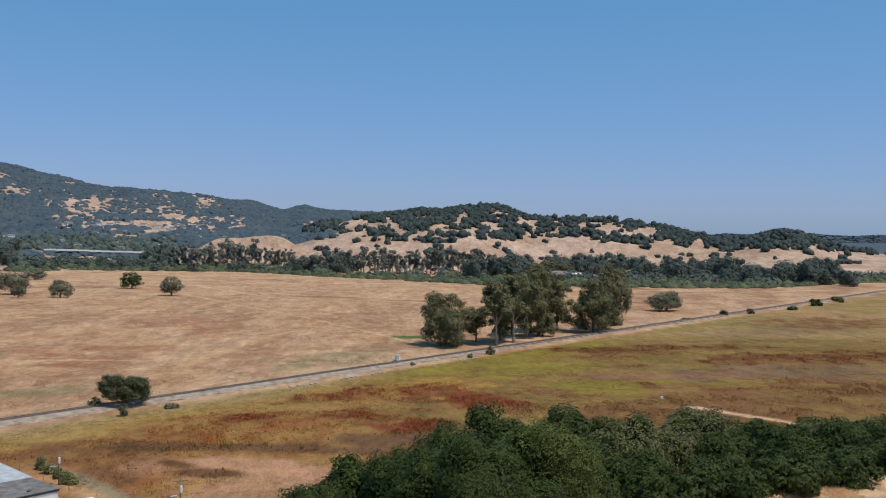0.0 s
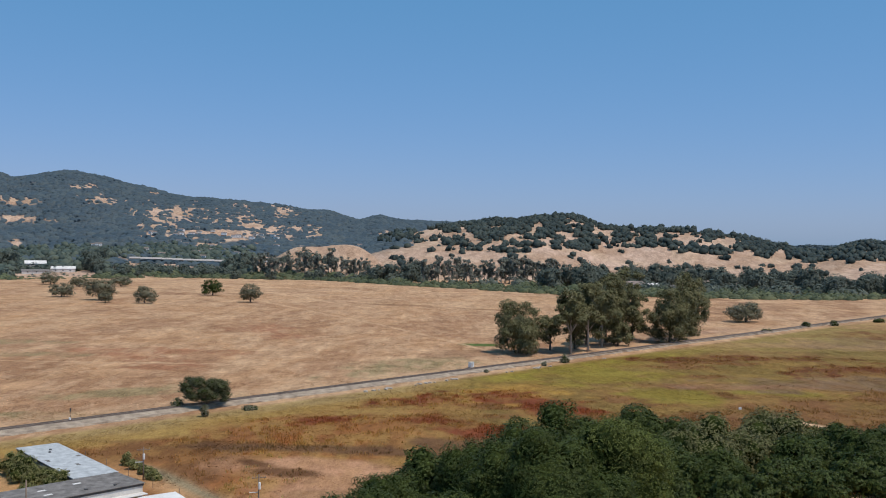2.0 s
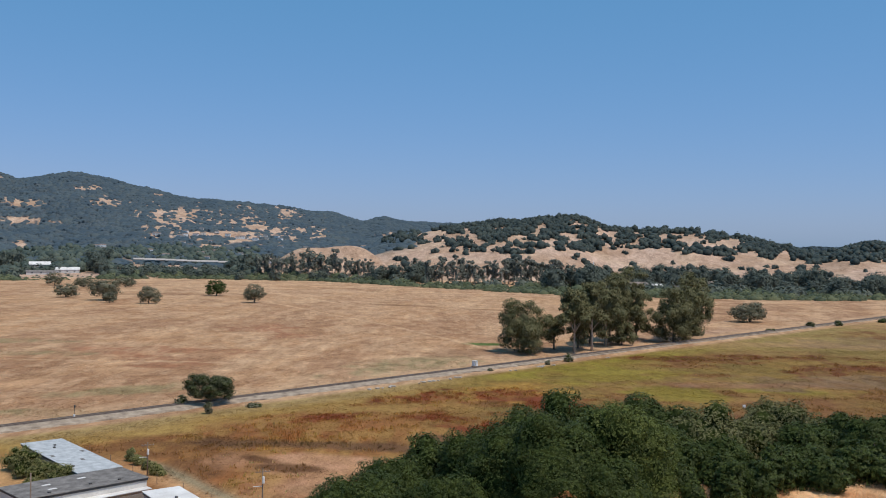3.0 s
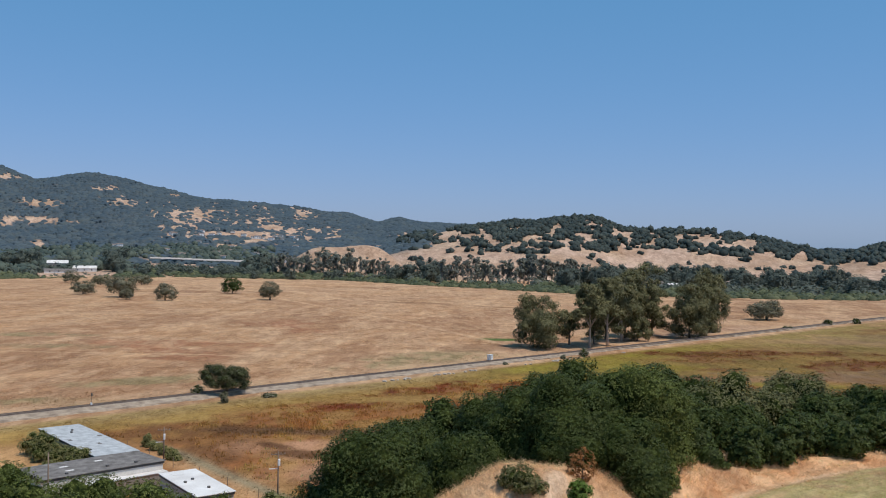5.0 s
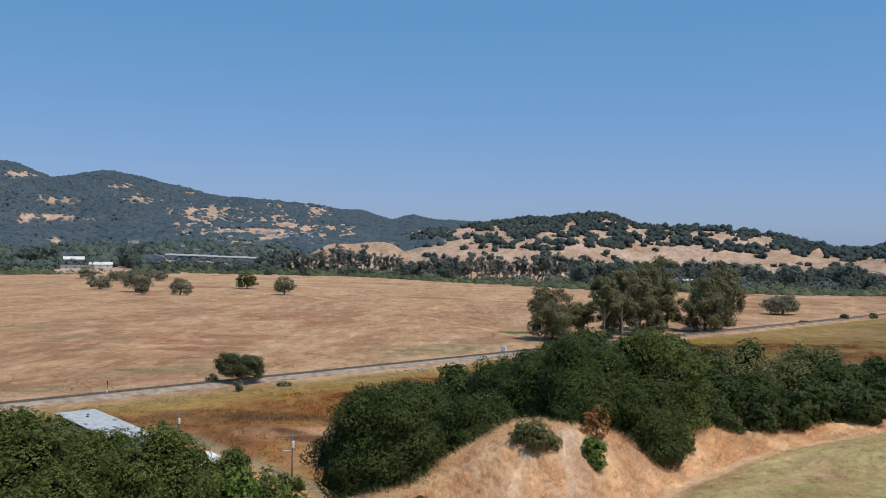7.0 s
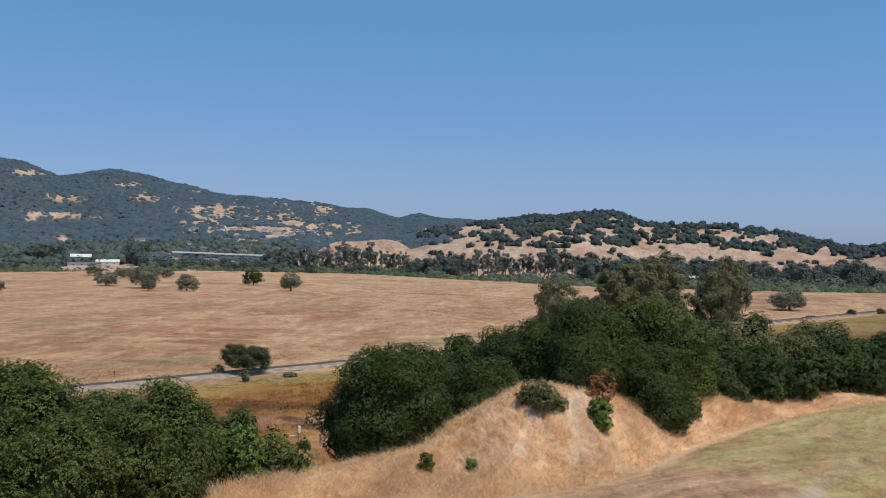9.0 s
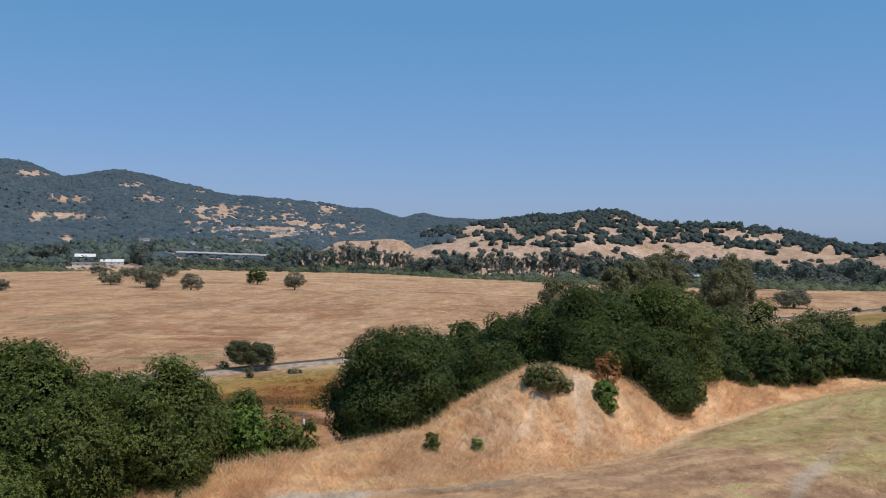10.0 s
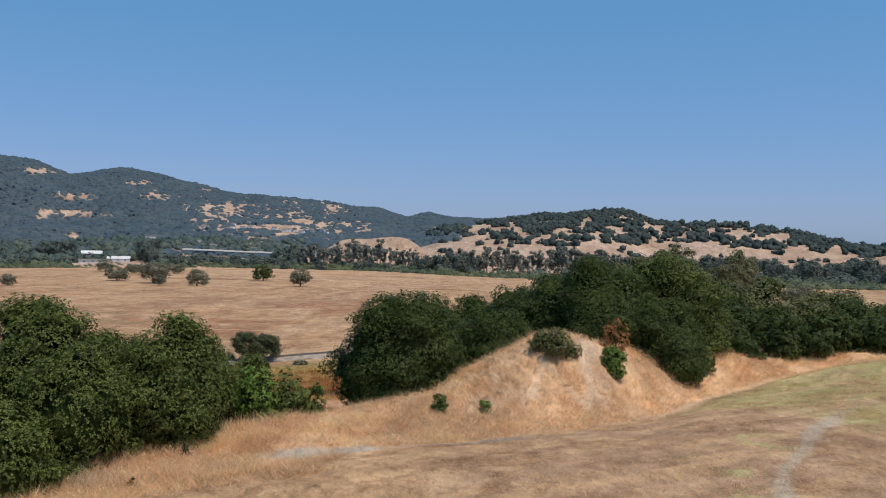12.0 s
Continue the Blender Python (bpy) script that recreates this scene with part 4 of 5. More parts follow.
# ---- eucalyptus grove beside the track ----
GUM = "tall eucalyptus with hanging grey-green foliage beside the track"
for i, (x, y, h, rad, base, n) in enumerate([
    (22.6, 343, 21, 10.5, 0.02, 5200), (41.4, 345, 25, 6.2, 0.40, 2600), (48.9, 353, 27, 7.0, 0.42, 3000), (57, 372, 29, 8.5, 0.15, 3000),
    (69, 396, 33, 10, 0.10, 3800), (61, 388, 31, 8.5, 0.15, 3000), (74.5, 402, 27, 6.0, 0.08, 2600), (88, 391, 26, 9, 0.02, 4200), (96, 404, 32, 8.5, 0.04, 3800),
    (106, 428, 28, 9.5, 0.02, 3400), (52, 380, 20, 6, 0.08, 1800), (35, 356, 15, 4.5, 0.12, 1100), (64, 376, 14, 5.5, 0.04, 1300), (45, 362, 17, 5, 0.1, 1200)]):
    tree(x, y, ground_at(x, y), h, rad, "eucalyptus_tree", GUM, "tree", 400 + i, LEAF_EUC, PALE_BARK if i in (1, 2, 3) else BARK, leaves=int(n * 4.5), size=0.55, base=base,
         lobes=26, girth=0.26 + 0.007 * h, limbs=9, group="eucalyptus grove", rosette=3, inner=0.4, droop=0.55, aspect=0.6, heart=0.58, shade=LEAF_EUC, lift=0.5, core=0.72 if i in (0, 7, 8, 9) else 0.5, reach=(0.45, 0.9), mass=(0.2, 0.34), tufts_=50, waist=0.42)

# ---- lone trees on the field ----
for i, (x, y, h, rad, n, lab) in enumerate([
    (-59.5, 222, 6.8, 5.6, 4600, "spreading dark oak beside the track"), (-273, 640, 9.5, 8.0, 1200, "lone oak on the dry field"),
    (-236, 612, 15.5, 10.5, 1700, "large lone oak on the dry field"), (-223, 588, 7, 4.2, 700, "small round oak on the dry field"),
    (-198, 588, 11, 7.2, 1200, "lone oak on the dry field"), (-181, 687, 12, 7.6, 1300, "dense green tree on the dry field"),
    (-137, 615, 12, 7.6, 1400, "lone oak on the dry field"), (-300, 545, 7, 5.0, 700, "small lone oak on the dry field"),
    (155, 508, 10.5, 9.5, 1900, "broad round tree on the pale field"), (-320, 785, 8, 9.0, 900, "low trees near the farm"), (-358, 815, 11, 8.0, 900, "low trees near the farm"),
    (-290, 800, 9, 9.0, 900, "low trees near the farm")]):
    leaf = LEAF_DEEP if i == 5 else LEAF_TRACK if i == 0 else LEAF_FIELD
    near = i == 0
    tree(x, y, ground_at(x, y), h, rad, "oak_tree", lab, "tree", 500 + i, leaf, leaves=n * (7 if near else 5), size=0.2 if near else 0.5, aspect=0.7, base=0.18 if near else 0.14, lobes=34 if near else 26, girth=0.06 * rad,
         limbs=12 if near else 7, group="lone oaks on the field", rosette=3, inner=0.3, heart=0.62, core=0.34 if near else 0.74, reach=(0.35, 0.9) if near else (0.42, 0.72),
         mass=(0.14, 0.24) if near else (0.18, 0.30), tufts_=70, waist=0.5 if near else 0.45, wide=(1.2, 1.0), shade=None if near else leaf)
for i, (x, y, h, rad) in enumerate([(-65.8, 219.5, 2.6, 2.0), (-56.6, 209.5, 3.0, 1.2), (36.3, 318, 3.2, 2.1), (28.5, 309, 1.6, 1.0), (-48.5, 219, 1.0, 2.0), (177, 480, 3.2, 2.6),
                                     (196, 492, 3.0, 3.0), (232, 520, 2.5, 4.0), (148, 452, 1.2, 3.2), (9, 291, 0.8, 0.8), (262, 556, 4.5, 6.0), (292, 590, 4.0, 6.0)]):
    tree(x, y, ground_at(x, y) - 0.1, h, rad, "bush", "dark-green bush beside the railway track", "bush", 560 + i, LEAF_FIELD, leaves=900, size=0.38, base=0.02, lobes=8,
         limbs=3, group="bushes along the track", rosette=3, inner=0.4)


# ---- far trees: rows, riverside thicket and wooded hills ----
def far_kind(name, label, height, radius, leaf, bark, seed, leaves, size, base, group, lift=0.35, **form):
    return tree(0, -900 - seed, 0, height, radius, name, label, "tree", seed, leaf, bark, leaves=leaves, size=size, base=base, lobes=10, girth=0.02 * height,
                limbs=3, group=group, rosette=2, inner=0.3, droop=0.4, aspect=0.6, shade=leaf, lift=lift, **form)


def sow(kinds, spots, low=0.8, high=1.2):
    """First spots take the built trees themselves, the rest are copies."""
    g = np.random.default_rng(len(spots))
    for i, (x, y) in enumerate(spots):
        k = kinds[i % len(kinds)]
        m = pose(x, y, ground_at(x, y) - 0.3, 0, 0, g.uniform(0, 360))
        if i < len(kinds):
            k.matrix_basis = m
        else:
            s = g.uniform(low, high)
            copy_thing(k, m).scale = (s, s, s * g.uniform(0.9, 1.1))


def polar(az, r):
    return r * math.sin(radians(az)), r * math.cos(radians(az))


# upturned normals and a paled leaf colour stand in for haze here
gums = [far_kind("eucalyptus_tree", "slender eucalyptus in a far windbreak row", 29, 6.0, LEAF_GUM_HAZE, PALE_BARK, 700 + i, 1500, 1.25, 0.14, "far windbreak rows", lift=0.9, core=0.42, reach=(0.35, 0.9), mass=(0.26, 0.46)) for i in range(4)]
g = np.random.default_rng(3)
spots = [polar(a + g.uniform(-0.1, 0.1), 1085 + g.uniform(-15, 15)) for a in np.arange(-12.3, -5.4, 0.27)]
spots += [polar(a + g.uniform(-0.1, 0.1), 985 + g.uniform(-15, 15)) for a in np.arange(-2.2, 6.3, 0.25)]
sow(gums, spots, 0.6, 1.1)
rounds = [far_kind("tree", "round dark tree among houses at the field's edge", 17, 9, LEAF_FAR_HAZE, BARK, 720 + i, 1300, 1.2, 0.1, "trees beyond the field") for i in range(4)]
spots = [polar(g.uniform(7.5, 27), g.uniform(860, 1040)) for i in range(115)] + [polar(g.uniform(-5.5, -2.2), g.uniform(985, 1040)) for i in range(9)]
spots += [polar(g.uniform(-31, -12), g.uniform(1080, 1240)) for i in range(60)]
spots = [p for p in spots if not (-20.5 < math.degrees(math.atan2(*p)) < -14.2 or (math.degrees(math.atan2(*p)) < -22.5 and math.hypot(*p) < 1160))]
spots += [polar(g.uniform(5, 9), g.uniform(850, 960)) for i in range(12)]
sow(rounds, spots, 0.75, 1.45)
low_rounds = [far_kind("tree", "low dark-green tree along the far edge of the field", 10, 6.5, LEAF_FAR_HAZE, BARK, 730 + i, 900, 1.0, 0.04, "trees along the far edge of the field") for i in range(3)]
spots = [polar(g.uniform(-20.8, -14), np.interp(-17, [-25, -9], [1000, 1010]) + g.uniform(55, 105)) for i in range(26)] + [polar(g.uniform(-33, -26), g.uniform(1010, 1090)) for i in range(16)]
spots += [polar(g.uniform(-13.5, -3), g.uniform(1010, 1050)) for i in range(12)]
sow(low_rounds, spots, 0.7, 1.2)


def clumps(name, centres, sizes, leaves, leaf_size, material, seed, heart=0.0):
    """Many crowns in one body, each a heap of leaf sprays facing outwards."""
    g = np.random.default_rng(seed)
    n = len(centres)
    d = g.normal(size=(n, leaves, 3))
    d[..., 2] = np.abs(d[..., 2]) * 1.0 - 0.15
    d /= np.linalg.norm(d, axis=-1)[..., None]
    rad = sizes[:, None, :] * g.uniform(0.78, 1.06, (n, leaves, 1)) * (1 + 0.25 * (vnoise(d[..., 0] * 2 + np.arange(n)[:, None] * 3, d[..., 1] * 2, 3) - 0.5))[..., None]
    p = (centres[:, None, :] + d * rad).reshape(-1, 3)
    nrm = (d + np.array([0, 0, 0.3]) + g.normal(0, 0.2, d.shape)).reshape(-1, 3)
    nrm /= np.linalg.norm(nrm, axis=1)[:, None]
    t = np.cross(nrm, g.normal(size=nrm.shape))
    t /= np.linalg.norm(t, axis=1)[:, None] + 1e-9
    b = np.cross(nrm, t)
    L = leaf_size * g.uniform(0.7, 1.3, (len(p), 1)) * np.repeat(sizes[:, :1] / sizes[:, :1].mean(), leaves, 0)
    verts = np.stack([p - t * L * 0.5, p - b * L * 0.36, p + t * L * 0.5, p + b * L * 0.36], 1).reshape(-1, 3)
    soft = np.repeat(nrm + d.reshape(-1, 3) + np.array([0, 0, 0.2]), 4, 0)
    quad = np.arange(len(verts)).reshape(-1, 4)
    tri = np.concatenate([quad[:, [0, 1, 2]], quad[:, [0, 2, 3]]])
    if heart:
        core = centres[:, None, :] + BALL_V[None] * sizes[:, None, :] * heart * g.uniform(0.8, 1.1, (n, len(BALL_V), 1))
        shell = (BALL_F[None] + (np.arange(n) * len(BALL_V))[:, None, None]).reshape(-1, 3) + len(verts)
        verts, tri = np.concatenate([verts, core.reshape(-1, 3)]), np.concatenate([tri, shell])
        soft = np.concatenate([soft, np.tile(BALL_V + np.array([0, 0, 0.2]), (n, 1))])
    me = mesh_of(name, verts, tri, material, smooth=True)
    return new(name, round_off(me, soft))


# thicket along the far edge of the field
EDGE_AZ = [-34, -25, -17.3, -9.0, -3.9, 1.3, 6.5, 16.3, 22.4, 28.6, 34]
EDGE_R = [960, 1000, 1050, 1010, 906, 827, 766, 770, 800, 992, 1060]
az = g.uniform(-34, 33, 1150)
off = np.abs(g.normal(0, 34, 1150))
r = np.interp(az, EDGE_AZ, EDGE_R) + off
x, y = r * np.sin(np.radians(az)), r * np.cos(np.radians(az))
h = g.uniform(2.2, 5.2, 1150) * (1 + off / 90)
gap = (az > -25.6) & (az < -21.3)
h = np.where(gap, h * 0.35, h)
c = np.stack([x, y, land(x, y) - 0.5], 1)
tagged(clumps("riverside_thicket", c, np.stack([h * 1.35, h * 1.35, h], 1), 34, 1.5, LEAF_WILLOW, 31, 0.84),
       "grey-green willow thicket along the edge of the field", "shrubs", kind="stuff")
az = g.uniform(-34, 33, 420)
r = np.interp(az, EDGE_AZ, EDGE_R) + g.uniform(50, 150, 420)
x, y = r * np.sin(np.radians(az)), r * np.cos(np.radians(az))
h = np.where((az > -25.6) & (az < -21.3) & (r < 1130), 2.0, g.uniform(6.0, 11.0, 420)) * np.where((az > -13.5) & (az < 8) & (g.random(420) < 0.8), 0.35, 1.0)
c = np.stack([x, y, land(x, y) - 0.5], 1)
tagged(clumps("valley_woods", c, np.stack([h * 0.9, h * 0.9, h], 1), 90, 2.2, LEAF_FAR_HAZE, 33, 0.82),
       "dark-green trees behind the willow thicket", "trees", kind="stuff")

def crowns(name, centres, sizes, lumps, material, seed, soft=0.6, sprays=0, spray=1.5):
    """Many small crowns in one body, each of a few uneven lumps with leaf sprays standing off them."""
    g = np.random.default_rng(seed)
    n = len(centres)
    off = g.normal(size=(n, lumps, 3)) * np.array([0.55, 0.55, 0.28])
    off[:, 0] *= 0.2
    mid = centres[:, None, :] + off * sizes[:, None, :]
    size = sizes[:, None, :] * g.uniform(0.45, 0.8, (n, lumps, 1)) * (1.0 if lumps > 1 else 1.6)
    bulge = g.uniform(0.78, 1.2, (n, lumps, len(BALL_V), 1))
    verts = (mid[:, :, None, :] + BALL_V * size[:, :, None, :] * bulge).reshape(-1, 3)
    tri = (BALL_F[None] + (np.arange(n * lumps) * len(BALL_V))[:, None, None]).reshape(-1, 3)
    nrm = np.tile(BALL_V * soft, (n * lumps, 1)) + np.array([0, 0, 1 - soft])
    if sprays:
        k = n * lumps
        d = g.normal(size=(k, sprays, 3))
        d[..., 2] = np.abs(d[..., 2]) - 0.3
        d /= np.linalg.norm(d, axis=-1)[..., None]
        p = (mid.reshape(k, 1, 3) + d * size.reshape(k, 1, 3) * g.uniform(0.9, 1.2, (k, sprays, 1))).reshape(-1, 3)
        a = g.normal(size=p.shape) * spray
        b = g.normal(size=p.shape) * spray
        more = np.stack([p + a * 0.5, p - a * 0.5, p + b * 0.6], 1).reshape(-1, 3)
        tri = np.concatenate([tri, np.arange(len(more)).reshape(-1, 3) + len(verts)])
        verts = np.concatenate([verts, more])
        nrm = np.concatenate([nrm, np.repeat(d.reshape(-1, 3) * soft + np.array([0, 0, 1 - soft]), 3, 0)])
    return new(name, round_off(mesh_of(name, verts, tri, material, smooth=True), nrm))


# woods of the town at the mountain's foot
n = 1500
az, r = g.uniform(-33, -12.5, n), 1090 + 430 * g.random(n) ** 1.3
keep = ~((az > -20.5) & (az < -14.0) & (r > 1190) & (r < 1290)) & ~((az > -26) & (az < -21) & (r < 1130))
az, r = az[keep], r[keep]
x, y = r * np.sin(np.radians(az)), r * np.cos(np.radians(az))
h = g.uniform(3.6, 8.0, len(x)) * np.where((az > -20.5) & (az < -14.0) & (r < 1290), 0.5, 1.0)
tagged(crowns("town_woods", np.stack([x, y, land(x, y) + h * 0.5], 1), np.stack([h * 1.1, h * 1.1, h], 1), 3, LEAF_TOWN_HAZE, 35, 0.75, 6, 1.5),
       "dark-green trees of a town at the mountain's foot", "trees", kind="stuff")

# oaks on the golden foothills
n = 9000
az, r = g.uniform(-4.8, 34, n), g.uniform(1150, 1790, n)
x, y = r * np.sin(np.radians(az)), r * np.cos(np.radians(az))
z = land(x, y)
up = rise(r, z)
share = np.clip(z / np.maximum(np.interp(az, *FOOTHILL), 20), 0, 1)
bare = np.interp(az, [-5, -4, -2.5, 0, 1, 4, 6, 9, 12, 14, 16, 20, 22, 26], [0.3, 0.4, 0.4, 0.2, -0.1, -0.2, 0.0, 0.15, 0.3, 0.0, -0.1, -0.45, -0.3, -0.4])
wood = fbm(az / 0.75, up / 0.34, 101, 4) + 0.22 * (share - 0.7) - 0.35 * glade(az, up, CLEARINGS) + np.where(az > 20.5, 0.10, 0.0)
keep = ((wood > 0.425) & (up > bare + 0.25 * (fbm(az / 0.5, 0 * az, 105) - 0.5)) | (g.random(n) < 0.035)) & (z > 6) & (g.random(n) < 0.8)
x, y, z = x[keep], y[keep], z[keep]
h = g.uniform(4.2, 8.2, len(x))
tagged(crowns("foothill_oaks", np.stack([x, y, z + h * 0.3], 1), np.stack([h * 1.05, h * 1.05, h * 0.95], 1), 3, LEAF_HILL_HAZE, 37, 0.75, 5, 1.6),
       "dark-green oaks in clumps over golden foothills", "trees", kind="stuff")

# the wooded mountain, its distance haze held in the leaf colour
n = 26000
az, r = g.uniform(-33, 6, n), 1180 + 1900 * g.random(n) ** 0.8
x, y = r * np.sin(np.radians(az)), r * np.cos(np.radians(az))
z = land(x, y)
up = rise(r, z)
clear = np.maximum(openness(az, up), openness(az, up + 0.11))
keep = ((clear < 0.43) | ((g.random(n) < 0.3) & (clear < 0.9))) & (z > 8) & ((az < -13) | (r > 1900) | ((az < -3) & (r > 1400)))
x, y, z = x[keep], y[keep], z[keep]
h = g.uniform(3.4, 6.2, len(x))
tagged(crowns("mountain_woods", np.stack([x, y, z + 0.5], 1), np.stack([h * 1.25, h * 1.25, h * 0.8], 1), 1, LEAF_PINE_HAZE, 41, 0.36),
       "woods over the far mountain, haze tinted into their blue-grey leaves", "trees", kind="stuff")
n = 1500
az, r = g.uniform(15, 34, n), g.uniform(4000, 4700, n)
x, y = r * np.sin(np.radians(az)), r * np.cos(np.radians(az))
tagged(clumps("distant_woods", np.stack([x, y, land(x, y)], 1), np.full((n, 3), (22, 22, 12.0)), 14, 20, LEAF_PINE_HAZE, 43),
       "woods on the most distant hills, blue haze tinted into their leaves", "trees", kind="stuff")


# ---- sheds in the yard ----
def oriented(corner, along, width, length):
    """Pose with its origin at the corner and x along the given direction."""
    return pose(corner[0], corner[1], 0, 0, 0, math.degrees(math.atan2(along[1], along[0])))


def flat_shed(corner, along, length, width, height, roof_material, wall_material, label, seed, windows=0, awning=0.0):
    """A long low flat-roofed shed: walls, fascia, roof slab with vents and patches."""
    s = new("shed")
    part("wall", from_bm("wall", box_bm((0.15, 0.15, -0.3), (length - 0.15, width - 0.15, height - 0.25)), wall_material), s)
    part("fascia", from_bm("fascia", box_bm((0, 0, height - 0.45), (length, width, height - 0.12), 0.02), FASCIA), s, "dark fascia board under the roof edge")
    part("roof", from_bm("roof", box_bm((-0.12, -0.12, height - 0.12), (length + 0.12, width + 0.12, height), 0.02), roof_material), s)
    q = np.random.default_rng(seed)
    for k in range(6):
        x, y = q.uniform(0.8, length - 0.8), q.uniform(0.6, width - 0.6)
        if k % 2:
            part("vent", from_bm("vent", box_bm((x - 0.2, y - 0.18, height - 0.02), (x + 0.2, y + 0.18, height + 0.22), 0.04), FASCIA), s, "dark roof vent")
        else:
            part("patch", from_bm("patch", box_bm((x - 0.6, y - 0.3, height - 0.02), (x + 0.6, y + 0.3, height + 0.012)), ROOF_GREY if roof_material is ROOF_BLUE else ROOF_WHITE), s, "worn roof patch")
    for k in range(windows):
        x = (k + 0.6) * length / windows
        w = part("window", from_bm("window", box_bm((x - 0.6, 0.10, 1.1), (x + 0.6, 0.17, 2.1), 0.02), WHITE), s)
        part("pane", from_bm("pane", box_bm((x - 0.5, 0.085, 1.2), (x + 0.5, 0.12, 2.0)), DARK_GLASS), w)
    if awning:
        part("awning", from_bm("awning", box_bm((length * 0.22, -awning, height - 1.5), (length - 0.1, 0.12, height - 1.38), 0.02), ROOF_WHITE), s, "pale low roof along the wall")
    s.matrix_basis = oriented(corner, along, width, length)
    return tagged(s, label, "shed")


flat_shed((-52.2, 144.1), (-17.9, 19.6), 26.6, 6.8, 3.5, ROOF_BLUE, WALL_GREY, "long low shed with a pale blue-grey flat roof", 1, 5)
flat_shed((-58.4, 124.6), (12.4, 13.4), 18.2, 8.6, 3.5, ROOF_GREY, WALL_PALE, "low shed with a grey flat roof and pale wall", 2, 0, 1.4)
flat_shed((-44.1, 129.9), (8.8, -11.4), 14.4, 5.2, 3.5, ROOF_WHITE, WALL_GREY, "low shed with a white flat roof", 3, 3)
for i, (x, y, h, rad) in enumerate([(-69.5, 151.0, 4.6, 3.4), (-65.5, 145.8, 4.2, 2.8), (-60.5, 141.5, 4.6, 2.8), (-63.5, 138.5, 3.4, 2.0), (-73.5, 155.0, 4.2, 3.0)]):
    tree(x, y, ground_at(x, y) - 0.1, h, rad, "garden_tree", "loose green tree beside the long shed", "tree", 600 + i, LEAF_OLIVE, leaves=5200, size=0.24,
         base=0.05, lobes=10, limbs=5, group="trees beside the sheds", rosette=4, inner=0.4)
for i, (x, y, h, rad) in enumerate([(-55.2, 160.5, 1.8, 1.4), (-52.4, 157.4, 1.6, 1.5), (-49.6, 153.6, 1.7, 1.4), (-57.5, 163.0, 2.6, 1.0), (-30.6, 121.5, 2.6, 2.2), (-27, 126, 2.4, 2.4)]):
    tree(x, y, ground_at(x, y) - 0.1, h, rad, "bush", "olive-green bush along the yard fence", "bush", 620 + i, LEAF_OLIVE, leaves=1900, size=0.28, base=0.02, lobes=8, limbs=3,
         group="bushes along the yard fence", rosette=3, inner=0.4)


def utility_pole(x, y, height, label, drum=True):
    p = new("utility_pole")
    v, f = tube([(0, 0, -0.5), (0, 0, height * 0.5), (0, 0, height)], [0.12, 0.10, 0.08], 8)
    part("post", mesh_of("post", v, f, POLE_WOOD, smooth=True), p)
    if drum:
        part("crossarm", from_bm("crossarm", box_bm((-1.0, -0.05, height - 0.53), (1.0, 0.05, height - 0.43), 0.01), POLE_WOOD), p)
        for k in (-0.9, -0.35, 0.35, 0.9):
            v, f = tube([(k, 0, height - 0.43), (k, 0, height - 0.34), (k, 0, height - 0.26)], [0.02, 0.04, 0.02], 6)
            part("insulator", mesh_of("insulator", v, f, WALL_GREY), p)
        v, f = tube([(0.05, -0.36, height - 2.0), (0.05, -0.36, height - 1.95), (0.05, -0.36, height - 1.1), (0.05, -0.36, height - 1.05)], [0.13, 0.18, 0.18, 0.13], 10)
        part("transformer", mesh_of("transformer", v, f, WHITE, smooth=False), p, "white drum transformer")
        part("lamp_arm", from_bm("lamp_arm", box_bm((-1.3, -0.05, height - 2.5), (0, 0.02, height - 2.38), 0.02), WHITE), p, "white street lamp arm")
    p.matrix_basis = pose(x, y, ground_at(x, y), 0, 0, 20)
    return tagged(p, label, "pole", "poles by the yard")


utility_pole(-51.2, 152.9, 5.5, "wooden utility pole with a white transformer")
utility_pole(-27.0, 128.5, 7.3, "wooden utility pole with a white transformer")
utility_pole(-53.0, 115.0, 9.4, "plain wooden pole in front of a shed", False)


def yard_fence(points, height, label):
    fence = new("fence")
    for (ax, ay), (bx, by) in zip(points, points[1:]):
        n = max(2, int(math.hypot(bx - ax, by - ay) / 0.75))
        turn = math.degrees(math.atan2(by - ay, bx - ax))
        long = math.hypot(bx - ax, by - ay) / n
        slat = from_bm("board", box_bm((-long / 2 + 0.02, -0.02, 0), (long / 2 - 0.02, 0.02, height), 0.008), FENCE_WOOD)
        for k in range(n):
            t = (k + 0.5) / n
            x, y = ax + (bx - ax) * t, ay + (by - ay) * t
            part("board", slat, fence, m=pose(x, y, ground_at(x, y) - 0.05, 0, 0, turn))
    return tagged(fence, label, "fence")


yard_fence([(-57.2, 121.8), (-45.0, 134.8), (-41.0, 134.4)], 2.1, "weathered grey board fence behind the sheds")
yard_fence([(-69, 130.5), (-64.5, 126.0)], 1.6, "weathered brown board fence of the yard")
for x, y in [(-66, 166), (-60, 160), (-54, 154), (-48, 148), (-42, 142), (-36, 136), (-30, 130)]:
    v, f = tube([(0, 0, -0.3), (0, 0, 1.7)], [0.05, 0.045], 6)
    tagged(new("fence_post", mesh_of("fence_post", v, f, POLE_WOOD)), "thin wooden post of a wire fence", "post", "posts of the wire fence").matrix_basis = pose(x, y, ground_at(x, y))


